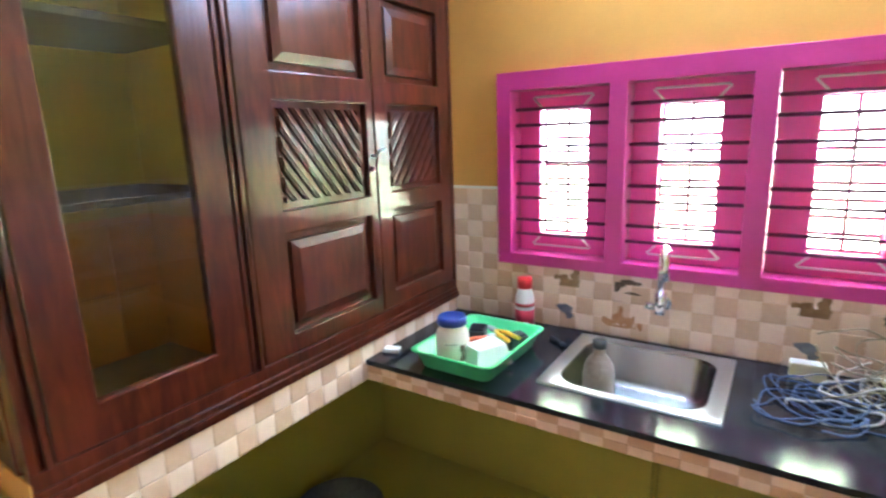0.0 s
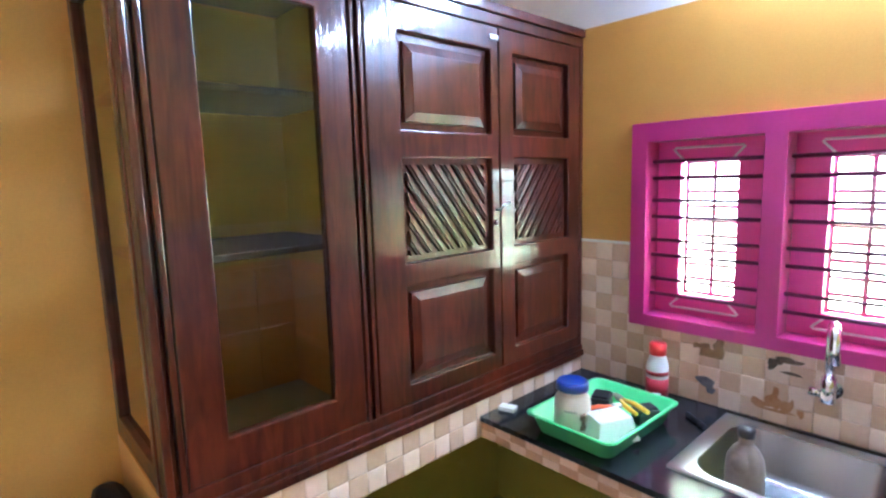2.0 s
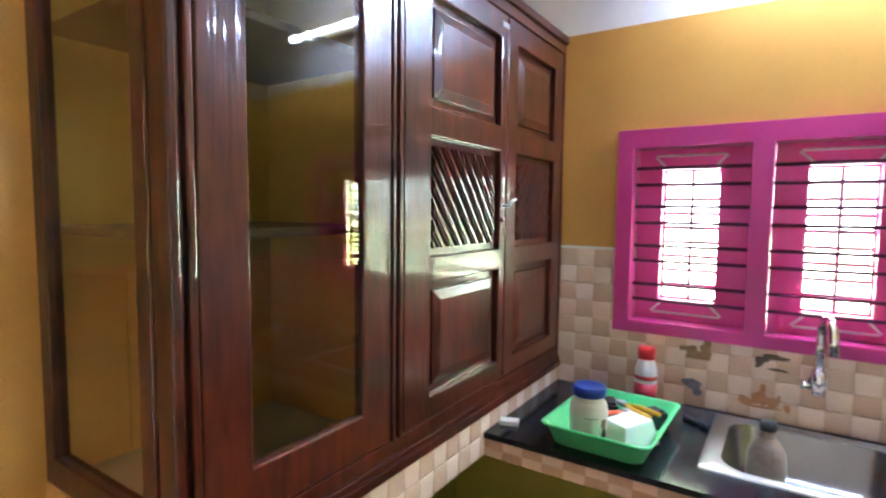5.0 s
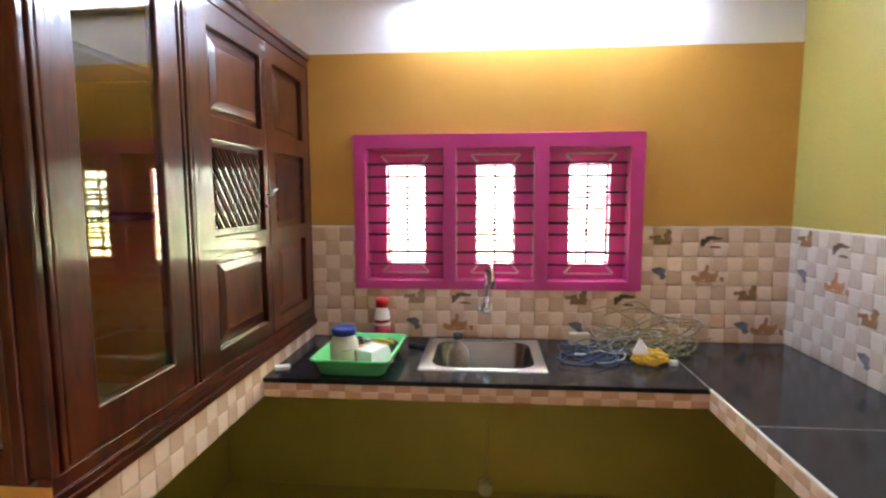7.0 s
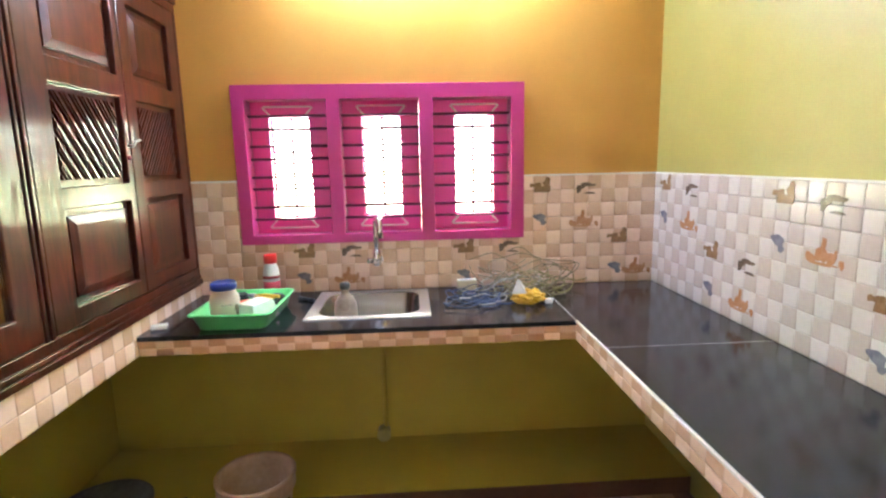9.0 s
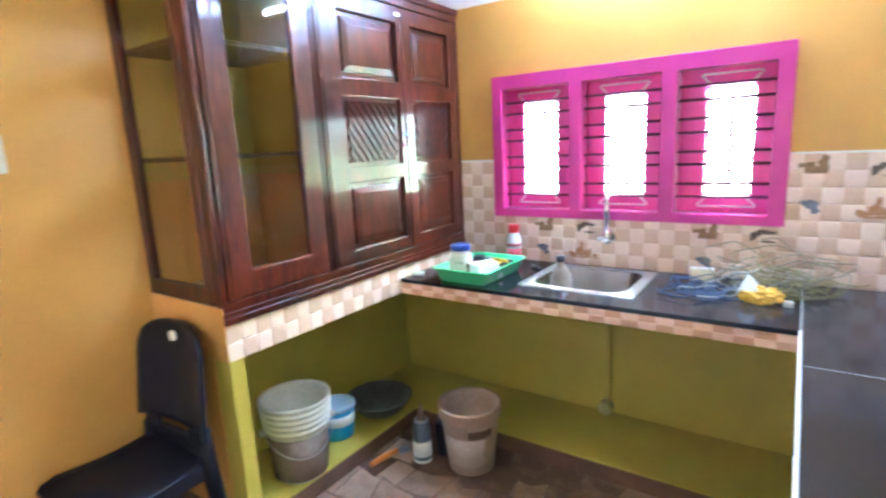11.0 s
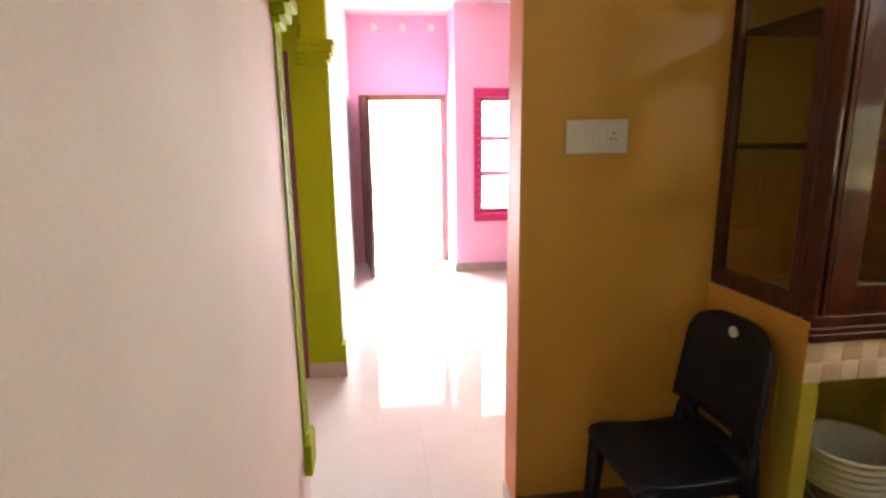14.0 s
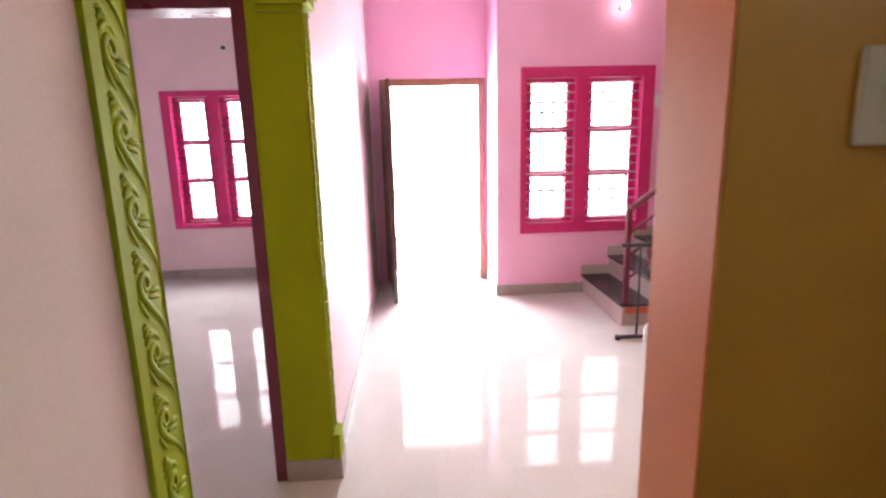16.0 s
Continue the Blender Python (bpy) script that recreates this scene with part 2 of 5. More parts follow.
def prism(bm, outline, axis, lo, hi):
    """An outline of (u, v) pushed from lo to hi along axis: x takes (y, z), y takes (x, z), z takes (x, y)."""
    def at(u, v, w):
        return {"x": (w, u, v), "y": (u, w, v), "z": (u, v, w)}[axis]
    a = [bm.verts.new(at(u, v, lo)) for u, v in outline]
    b = [bm.verts.new(at(u, v, hi)) for u, v in outline]
    n = len(outline)
    bm.faces.new(a)
    bm.faces.new(b[::-1])
    for k in range(n):
        bm.faces.new((a[k], b[k], b[(k + 1) % n], a[(k + 1) % n]))


def plate(bm, us, vs, holes, axis, lo, hi, bevel=0.0):
    """One connected plate over the grid us x vs, with cells left out as holes, from lo to hi along axis (x takes y, z; y takes x, z; z takes x, y)."""
    def at(u, v, w):
        return {"x": (w, u, v), "y": (u, w, v), "z": (u, v, w)}[axis]
    grid = {}

    def vert(i, j, w):
        if (i, j, w) not in grid:
            grid[(i, j, w)] = bm.verts.new(at(us[i], vs[j], (lo, hi)[w]))
        return grid[(i, j, w)]
    cells = [(i, j) for i in range(len(us) - 1) for j in range(len(vs) - 1) if (i, j) not in holes]
    flat = []
    for i, j in cells:
        for w in (0, 1):
            flat.append(bm.faces.new([vert(a, c, w) for a, c in ((i, j), (i + 1, j), (i + 1, j + 1), (i, j + 1))]))
        for (di, dj), (p, q) in (((-1, 0), ((i, j), (i, j + 1))), ((1, 0), ((i + 1, j), (i + 1, j + 1))), ((0, -1), ((i, j), (i + 1, j))), ((0, 1), ((i, j + 1), (i + 1, j + 1)))):
            if (i + di, j + dj) not in cells:
                bm.faces.new((vert(*p, 0), vert(*q, 0), vert(*q, 1), vert(*p, 1)))
    bmesh.ops.recalc_face_normals(bm, faces=bm.faces)
    if bevel:
        edges = [e for e in bm.edges if len(e.link_faces) == 2 and e.calc_face_angle(0) > 0.5]
        bmesh.ops.bevel(bm, geom=edges, offset=bevel, segments=2, affect="EDGES", profile=0.5)


def mesh_of(name, bm, mat, smooth=False):
    bmesh.ops.recalc_face_normals(bm, faces=bm.faces)
    me = bpy.data.meshes.new(name)
    bm.to_mesh(me)
    bm.free()
    me.materials.append(mat)
    if smooth:
        for p in me.polygons:
            p.use_smooth = True
    return me


def thing(name, bm, mat, label="", category="", group="", kind=""):
    return tagged(new(name, mesh_of(name, bm, mat)), label, category, group, kind)


def group_of(name, at=(0, 0, 0), turn=0.0, label="", category="", group="", kind=""):
    ob = new(name)
    ob.matrix_basis = pose(*at, 0, 0, turn)
    ob.empty_display_size = 0.05
    return tagged(ob, label, category, group, kind)


def part(name, bm, mat, parent, label=""):
    """Links a bmesh as one mesh under a thing, in that thing's own space."""
    ob = new(name, mesh_of(name, bm, mat))
    ob.parent = parent
    if label:
        ob["label"] = label
    return ob


def boxes(name, mat, *sizes, parent=None, bevel=0.0, label="", category="", kind="", group=""):
    bm = bmesh.new()
    for s in sizes:
        box(bm, *s, bevel)
    if parent is not None:
        return part(name, bm, mat, parent, label)
    return thing(name, bm, mat, label, category, group, kind)


def structure(name, mat, label, *sizes, category="wall"):
    return boxes(name, mat, *sizes, label=label, category=category, kind="structure")


# ---- the kitchen's shell ----
TOP = 2.97
structure("wall_north", OCHRE, "ochre painted plaster wall round the kitchen window",
          (-0.467, 0, 0.776, 0.21, 0.2, 2.172), (1.532, 0, 0.776, 2.18, 0.2, 2.172), (0.21, 0, 0.776, 1.532, 0.2, 1.085), (0.21, 0, 1.804, 1.532, 0.2, 2.172))
structure("wall_north_upper", WHITE, "white painted upper band of the kitchen wall", (-0.467, 0, 2.172, 2.18, 0.2, TOP))
structure("wall_north_lower", LIME, "lime green painted wall below the worktop", (-0.467, 0, 0, 2.18, 0.2, 0.776))
structure("wall_east", YELLOW, "yellow painted plaster wall beside the worktop", (2.18, -3.26, 0, 2.38, 0.2, TOP))
structure("wall_west", OCHRE, "ochre painted wall with switches beside the opening", (-0.64, -2.287, 0, -0.467, -1.5, TOP), (-0.64, -1.5, 0.776, -0.467, 1.0, TOP))
structure("wall_west_lower", LIME, "lime green painted wall below the cabinet slab", (-0.64, -1.5, 0, -0.467, 1.0, 0.776))
structure("wall_west_lintel", OCHRE, "ochre painted wall over the kitchen opening", (-0.64, -3.115, 2.15, -0.467, -2.29, TOP))
structure("jamb_plaster", SALMON, "salmon painted jamb of the kitchen opening", (-0.637, -2.291, 0.0, -0.47, -2.2872, 2.149), category="door jamb")
structure("wall_south", CREAM, "cream rough plaster wall beside the opening", (-0.766, -3.26, 0, 2.18, -3.115, TOP))
structure("ceiling", WHITE, "white painted ceiling", (-6.2, -6.4, TOP, 2.4, 1.2, TOP + 0.12), category="ceiling")
structure("post_wall", LIME, "lime green painted end wall under the slab", (-0.467, -1.545, 0, 0, -1.49, 0.776))
structure("post_side", OCHRE, "ochre painted side of the end wall", (-0.467, -1.5485, 0.09, -0.09, -1.5453, 0.776))
structure("slab_side", OCHRE, "ochre painted side of the cabinet slab", (-0.467, -1.5485, 0.7765, -0.0005, -1.5453, 0.97))
structure("cabinet_slab", CONCRETE, "concrete slab carrying the wall cabinet", (-0.467, -1.545, 0.777, -0.01, 0, 0.97), category="slab")
structure("ledge", LIME, "low lime green painted ledge along the wall", (-0.467, -1.49, 0, -0.075, -0.45, 0.08), (-0.467, -0.45, 0, 2.18, 0, 0.08), category="ledge")
structure("ledge_skirting", BROWN_SKIRTING, "brown tile front of the low ledge", (-0.075, -1.49, 0, -0.069, -0.456, 0.074), (-0.075, -0.456, 0, 2.18, -0.45, 0.074), category="skirting")
structure("post_skirting", BROWN_SKIRTING, "brown skirting round the end wall", (-0.467, -1.553, 0, 0.004, -1.5487, 0.135), (0.0, -1.5487, 0, 0.005, -1.49, 0.135), category="skirting")
structure("west_skirting", BROWN_SKIRTING, "brown skirting below the ochre wall", (-0.467, -2.29, 0, -0.46, -1.553, 0.13), category="skirting")
structure("jamb_skirting", VITRIFIED, "pale skirting on the jamb", (-0.64, -2.298, 0, -0.467, -2.2915, 0.09), category="skirting")
structure("south_skirting", SKIRTING, "grey skirting below the cream wall", (-0.62, -3.115, 0, 2.18, -3.105, 0.1), category="skirting")

# ---- the living room, the lobby and the bedroom ----
structure("wall_living_south", PALE_PINK, "pale pink painted passage wall", (-5.27, -3.2, 0, -1.973, -3.055, TOP))
structure("wall_lobby_west", ARCH_GREEN, "green painted wall round the bedroom door", (-2.12, -3.26, 0, -1.972, -3.2, TOP), (-2.12, -4.2, 2.03, -1.972, -3.26, TOP), (-2.12, -4.5, 0, -1.972, -4.2, TOP))
structure("arch_column", ARCH_GREEN, "green painted corner of the arch", (-1.972, -3.26, 0, -1.961, -3.056, 2.45), category="column")
structure("wall_lobby_south", PALE_PINK, "pale painted lobby wall", (-2.12, -4.7, 0, -0.42, -4.5, TOP))
structure("wall_lobby_east", PALE_PINK, "pale painted lobby wall", (-0.775, -4.5, 0, -0.6, -3.26, TOP))
structure("wall_arch", PALE_PINK, "pale painted wall over the arch", (-1.97, -3.2, 2.45, -0.775, -3.08, TOP))
structure("wall_front", PINK, "pink painted wall round the front window",
          (-4.8, -1.88, 0, -4.63, -1.665, TOP), (-4.8, -0.45, 0, -4.63, 1.0, TOP), (-4.8, -1.665, 0, -4.63, -0.45, 0.595), (-4.8, -1.665, 2.083, -4.63, -0.45, TOP))
structure("wall_return", PINK, "pink painted return beside the front door", (-5.27, -1.88, 0, -4.8, -1.71, TOP))
structure("wall_door", PINK, "pink painted wall over the front door", (-5.45, -3.04, 0, -5.27, -2.95, TOP), (-5.45, -1.9, 0, -5.27, -1.71, TOP), (-5.45, -2.95, 2.07, -5.27, -1.9, TOP))
structure("wall_living_north", PINK, "pink painted living room wall", (-4.8, 1.0, 0, -0.467, 1.15, TOP))
structure("wall_bedroom_west", PALE_PINK, "pale pink bedroom wall round the window",
          (-5.95, -6.2, 0, -5.78, -5.3, TOP), (-5.95, -4.2, 0, -5.78, -3.2, TOP), (-5.95, -5.3, 0, -5.78, -4.2, 0.57), (-5.95, -5.3, 2.05, -5.78, -4.2, TOP))
structure("wall_bedroom_south", PALE_PINK, "pale pink bedroom wall", (-5.95, -6.35, 0, -2.0, -6.2, TOP))
structure("wall_bedroom_north", PALE_PINK, "pale pink bedroom wall", (-5.95, -3.2, 0, -5.27, -3.04, TOP))
structure("wall_bedroom_east", PALE_PINK, "pale pink bedroom wall", (-2.12, -6.2, 0, -2.0, -4.7, TOP))
structure("living_skirting", SKIRTING, "grey stone skirting along the walls", (-4.63, -1.89, 0, -4.62, -1.04, 0.1), (-5.27, -1.892, 0, -4.62, -1.882, 0.1), (-4.4, -3.055, 0, -1.98, -3.045, 0.1), (-5.78, -6.2, 0, -5.77, -3.2, 0.1), category="skirting")
structure("ground", noisy("ground_earth", (0.5, 0.47, 0.43), (0.62, 0.59, 0.55), 2, 30, 0.9, 0.05, 0.3), "pale sunlit ground outside", (-400, -400, -0.2, 400, 400, -0.1), category="ground")
structure("subfloor", GROUT, "mortar bed under the floor tiles", (-6.0, -6.4, -0.1, 2.38, 1.15, -0.004), category="floor")
structure("floor_bed", BROWN_SKIRTING, "dark joints between the stone floor tiles", (-0.54, -3.115, -0.0038, 2.18, -0.45, -0.003), category="floor")

HAZE = glow("bright_haze", (1.0, 0.99, 0.97), 6.0)
structure("backdrop_west", HAZE, "white overexposed daylight haze outside", (-8.6, -9, -0.1, -8.5, 3, 5.0), category="backdrop")
structure("backdrop_north", HAZE, "white overexposed daylight haze outside", (-2, 3.0, -0.1, 4, 3.1, 4.5), category="backdrop")

# ---- windows ----


def window(name, at, turn, outer, lights, z0, z1, bars, sash, rows, paint, bar_paint, sash_paint, label, wires=True, depth=0.15):
    """A frame with barred lights, a glazed sash in each and a thin outside grille. x runs along the wall, y outwards."""
    w = group_of(name, at, turn, label, "window", kind="structure")
    u0, u1, v0, v1 = outer
    us = [u0] + [e for a in lights for e in a] + [u1]
    bm = bmesh.new()
    plate(bm, us, [v0, z0, z1, v1], {(k, 1) for k in range(1, len(us) - 1, 2)}, "y", -0.02, depth, 0.002)
    part("window_frame", bm, paint, w)
    stiles, rail = sash
    for (a, b), (left, right) in zip(lights, stiles):
        s0, s1, r0, r1 = a + left, b - right, z0 + rail, z1 - rail
        y0, y1 = 0.068, 0.1
        bm = bmesh.new()
        step = (r1 - r0) / rows
        vs = [z0, r0] + [r0 + step * k + s * 0.024 for k in range(1, rows) for s in (-1, 1)] + [r1, z1]
        plate(bm, [a + 0.001, s0, s1, b - 0.001], vs, {(1, k) for k in range(1, len(vs) - 1, 2)}, "y", y0, y1, 0.002)
        sash_ob = part("sash", bm, sash_paint, w)
        for k in range(rows):
            bm = bmesh.new()
            box(bm, s0, 0.083, r0 + step * k, s1, 0.087, r0 + step * (k + 1))
            pane = part("pane", bm, GLASS, sash_ob)
            pane.visible_shadow = False
        for z in bars:
            bm = bmesh.new()
            tube(bm, [(a, 0.035, z), (b, 0.035, z)], 0.0064, 6)
            part("bar", bm, bar_paint, w)
        bm = bmesh.new()
        nx = 2 if rows == 1 else 3
        for k in range(nx + 1):
            u = s0 + (s1 - s0) * k / nx
            tube(bm, [(u, 0.13, z0), (u, 0.13, z1)], 0.0075 if rows == 1 else 0.008, 5)
        nz = 9 if rows == 1 else 14
        for k in range(nz + 1):
            z = r0 + (r1 - r0) * k / nz
            tube(bm, [(s0, 0.134, z), (s1, 0.134, z)], 0.0075 if rows == 1 else 0.008, 5)
        part("outer_grille", bm, GRILLE_GREY if rows > 1 else bar_paint, w)
        if wires:
            for zb, zs, s in ((r1, z1 - 0.024, 1), (r0, z0 + 0.026, -1)):
                bm = bmesh.new()
                tube(bm, [(s0 + 0.012, 0.055, zb + 0.008 * s), (s0 - 0.022, 0.055, zs - 0.004 * s), (s0 - 0.016, 0.055, zs), (s1 + 0.016, 0.055, zs), (s1 + 0.022, 0.055, zs - 0.004 * s), (s1 - 0.012, 0.055, zb + 0.008 * s)], 0.0038, 6)
                part("stay_wire", bm, GRILLE_WHITE, w, "white bent wire")
    return w


# sashes wear the brightened pink: window glare painted into their colour
window("window_1", (0, 0, 0), 0, (0.21, 1.532, 1.085, 1.804), ((0.266, 0.628), (0.688, 1.046), (1.11, 1.47)), 1.128, 1.739,
       (1.671, 1.613, 1.535, 1.477, 1.394, 1.34, 1.254, 1.198), (((0.083, 0.096), (0.09, 0.085), (0.107, 0.07)), 0.072), 1, MAGENTA, BAR_PAINT, GLARE_PINK,
       "magenta painted three-light barred kitchen window")
window("window_2", (-4.63, 0, 0), 90, (-1.665, -0.45, 0.595, 2.083), ((-1.612, -1.165), (-1.05, -0.56)), 0.69, 1.99,
       [0.74 + 0.0805 * k for k in range(16)], (((0.06, 0.06),) * 2, 0.03), 3, CRIMSON, GRILLE_WHITE, CRIMSON, "crimson painted two-light barred window", wires=False)
window("window_3", (-5.78, 0, 0), 90, (-5.3, -4.2, 0.57, 2.05), ((-5.205, -4.805), (-4.7, -4.3)), 0.62, 1.99,
       [0.68 + 0.0835 * k for k in range(16)], (((0.075, 0.075),) * 2, 0.05), 3, CRIMSON, MAROON, CRIMSON, "crimson painted bedroom window with bars")

# ---- doors ----
door = group_of("door_1", (0, 0, 0), 0, "open dark brown wooden front door in its frame", "door", kind="structure")
boxes("door_frame", FRAME_WOOD, (-5.36, -2.95, 0, -5.255, -2.88, 2.07), (-5.36, -1.97, 0, -5.255, -1.9, 2.07), (-5.36, -2.88, 2.0, -5.255, -1.97, 2.07), parent=door, bevel=0.004)
leaf = boxes("door_leaf", DARK_WOOD, (-5.25, -2.93, 0.012, -4.45, -2.89, 1.99), parent=door, bevel=0.004, label="dark brown panelled leaf")
for zz in (0.2, 0.85, 1.45):
    boxes("panel", DARK_WOOD, (-5.13, -2.888, zz, -4.57, -2.88, zz + 0.42), parent=leaf, bevel=0.003)
bm = bmesh.new()
tube(bm, [(-4.52, -2.89, 1.03), (-4.52, -2.84, 1.03), (-4.62, -2.835, 1.03)], 0.009, 8)
box(bm, -4.54, -2.889, 0.93, -4.5, -2.882, 1.12, 0.002)
part("handle", bm, STEEL, leaf, "steel lever handle")
leaf.matrix_basis = pose(-5.25, -2.91, 0, 0, 0, 5.2) @ Matrix.Translation((5.25, 2.91, 0))
door2 = group_of("door_2", (0, 0, 0), 0, "maroon painted frame of the bedroom doorway", "door", kind="structure")
boxes("door_frame", MAROON, (-2.11, -3.31, 0, -1.96, -3.262, 2.028), (-2.11, -4.198, 0, -1.96, -4.15, 2.028), (-2.11, -4.15, 1.968, -1.96, -3.31, 2.028), parent=door2, bevel=0.003)

# ---- worktops ----
N0, N1, SX0, SX1, SY0, SY1 = 0.0, 2.18, 0.59, 1.04, -0.455, -0.065
bm = bmesh.new()
plate(bm, [0.0, SX0, SX1, 1.608], [-0.605, SY0, SY1, 0.0], {(1, 1)}, "z", 0.832, 0.85)
thing("worktop_north", bm, GRANITE, "polished black granite worktop with a sink cut-out", "worktop", kind="structure")
structure("worktop_east", GRANITE, "polished black granite worktop along the wall",
          (1.612, -0.893, 0.832, 2.18, 0, 0.85), (1.612, -2.05, 0.832, 2.18, -0.897, 0.85), category="worktop")
structure("worktop_joint", GROUT, "pale joint between the granite slabs", (1.608, -0.6, 0.833, 1.612, 0, 0.8495), (1.612, -0.897, 0.833, 2.18, -0.893, 0.8495), category="joint")
structure("worktop_slab", CONCRETE, "concrete slab under the granite", (0.0, -0.595, 0.777, SX0 - 0.04, 0, 0.8315), (SX1 + 0.04, -0.595, 0.777, 1.62, 0, 0.8315), (1.622, -2.05, 0.777, 2.18, 0, 0.8315), (SX0 - 0.04, -0.595, 0.777, SX1 + 0.04, SY0 - 0.03, 0.8315), category="slab")
# added white strip draws the bright reflection on the polished granite edge
structure("worktop_edge", PLASTIC_WHITE, "white strip in place of the reflection along the granite edge", (1.6035, -2.05, 0.8465, 1.6117, -0.606, 0.8525), category="edge strip")
structure("worktop_support", LIME, "lime green wall under the worktop end", (1.62, -2.05, 0, 2.18, -1.97, 0.776))

# ---- sink and tap ----


def rounded(x0, y0, x1, y1, r, n=6):
    out = []
    for cx, cy, a in ((x1 - r, y1 - r, 0), (x0 + r, y1 - r, 90), (x0 + r, y0 + r, 180), (x1 - r, y0 + r, 270)):
        for k in range(n + 1):
            t = radians(a + 90 * k / n)
            out.append((cx + r * math.cos(t), cy + r * math.sin(t)))
    return out


def rings_mesh(bm, rings, close_end=True):
    made = [[bm.verts.new(p) for p in ring] for ring in rings]
    for a, b in zip(made, made[1:]):
        for k in range(len(a)):
            f = bm.faces.new((a[k], a[(k + 1) % len(a)], b[(k + 1) % len(b)], b[k]))
            f.smooth = True
    if close_end:
        bm.faces.new(made[-1])


sink = group_of("sink", (0, 0, 0.85), 0, "stainless steel drop-in sink set in black granite", "sink")
bm = bmesh.new()
lv = [(0.565, -0.48, 1.066, -0.042, 0.006, -0.0002), (0.565, -0.48, 1.066, -0.042, 0.006, 0.005), (0.568, -0.477, 1.063, -0.045, 0.006, 0.007),
      (0.612, -0.452, 1.022, -0.085, 0.075, 0.006), (0.618, -0.446, 1.016, -0.091, 0.07, -0.004), (0.63, -0.434, 1.004, -0.103, 0.065, -0.115), (0.66, -0.404, 0.974, -0.133, 0.05, -0.135)]
rings_mesh(bm, [[(x, y, h) for x, y in rounded(a, b, c, d, r)] for a, b, c, d, r, h in lv[:4]], False)
part("rim", bm, STEEL, sink, "flat bright steel rim")
# bowl apart from the rim, to carry the darker steel that paints its shade
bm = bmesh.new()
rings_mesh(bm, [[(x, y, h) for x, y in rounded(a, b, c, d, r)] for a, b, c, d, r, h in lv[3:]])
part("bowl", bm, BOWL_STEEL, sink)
bm = bmesh.new()
lathe(bm, [(0.0, -0.129), (0.03, -0.129), (0.036, -0.132), (0.036, -0.136)], (0.83, -0.25, 0), 20)
part("drain", bm, CHROME, sink)
tap = group_of("tap", (0.832, 0, 1.0), 0, "chrome swan-neck tap on the tiled wall", "tap")
bm = bmesh.new()
tube(bm, [(0, 0, 0), (0, -0.012, 0)], 0.026, 20)
part("flange", bm, CHROME, tap)
bm = bmesh.new()
tube(bm, [(0, -0.012, 0), (0, -0.07, 0), (0, -0.08, 0.004)], 0.014, 14)
tube(bm, [(0, -0.062, -0.02), (0, -0.062, 0.05)], [0.019, 0.018], 14)
part("body", bm, CHROME, tap)
bm = bmesh.new()
arc = [(0, -0.062, 0.04), (0, -0.062, 0.13)]
arc += [(0.012 * (1 - math.cos(a)), -0.062 - 0.045 * (1 - math.cos(a)), 0.16 + 0.052 * math.sin(a)) for a in (math.pi * k / 10 for k in range(11))]
arc += [(0.026, -0.154, 0.12)]
tube(bm, arc, 0.0135, 14)
part("spout", bm, CHROME, tap)
bm = bmesh.new()
tube(bm, [(-0.017, -0.062, 0.0), (-0.045, -0.064, 0.004)], [0.011, 0.014], 12)
part("knob", bm, CHROME, tap)

# ---- wall cabinet ----
cab = group_of("wall_cabinet", (0, 0, 0), 0, "dark varnished wooden wall cabinet with a glass door", "cabinet")
Y0, Z0, Z1 = -1.547, 0.908, 2.17


def y_mould(bm, y0, y1, steps):
    for z0, z1, x in steps:
        box(bm, -0.03, y0, z0, x, y1, z1, 0.003)


bm = bmesh.new()
y_mould(bm, Y0, -0.002, ((0.908, 0.932, 0.012), (0.932, 0.95, 0.006), (0.95, 0.985, 0.0)))
part("base_moulding", bm, WOOD, cab)
bm = bmesh.new()
y_mould(bm, Y0, -0.002, ((2.105, 2.14, 0.0), (2.14, 2.17, 0.01)))
part("top_moulding", bm, WOOD, cab)
boxes("cabinet_top", WOOD, (-0.465, Y0 + 0.002, 2.145, -0.03, -0.002, 2.168), parent=cab)
for y0, y1, x in ((Y0, -1.53, 0.006), (-1.53, -1.518, -0.006), (-1.518, -1.503, 0.003)):
    boxes("post_bead", WOOD, (-0.045, y0, 0.985, x, y1, 2.105), parent=cab, bevel=0.004)
boxes("corner_post", WOOD, (-0.075, Y0 - 0.004, 0.972, -0.045, -1.51, 2.145), parent=cab, bevel=0.004)
for y0, y1, x in ((-1.043, -1.032, 0.004), (-1.032, -1.02, -0.008), (-1.02, -1.006, 0.004)):
    boxes("stile_bead", WOOD, (-0.035, y0, 0.985, x, y1, 2.105), parent=cab, bevel=0.003)
boxes("end_stile", WOOD, (-0.035, -0.022, 0.985, 0.0, -0.002, 2.105), parent=cab, bevel=0.002)
# near-black brown, so the shelves hardly stand out behind the glass
SHELF = noisy("near_black_shelf_slab", (0.02, 0.017, 0.012), (0.045, 0.038, 0.028), 8, 90, 0.8, 0.1, 0.1, spec=0.1)
# glazed door
bm = bmesh.new()
plate(bm, [-1.5, -1.41, -1.137, -1.046], [0.988, 1.077, 2.042, 2.102], {(1, 1)}, "x", -0.03, 0.0, 0.004)
gd = part("glass_door", bm, WOOD, cab)
pane = boxes("pane", SMOKED, (-0.002, -0.1385, 1.074, 0.002, 0.1385, 2.045), parent=gd)
pane.matrix_basis = pose(-0.015, -1.2735, 0, 0, 0, -2)
pane.visible_shadow = False
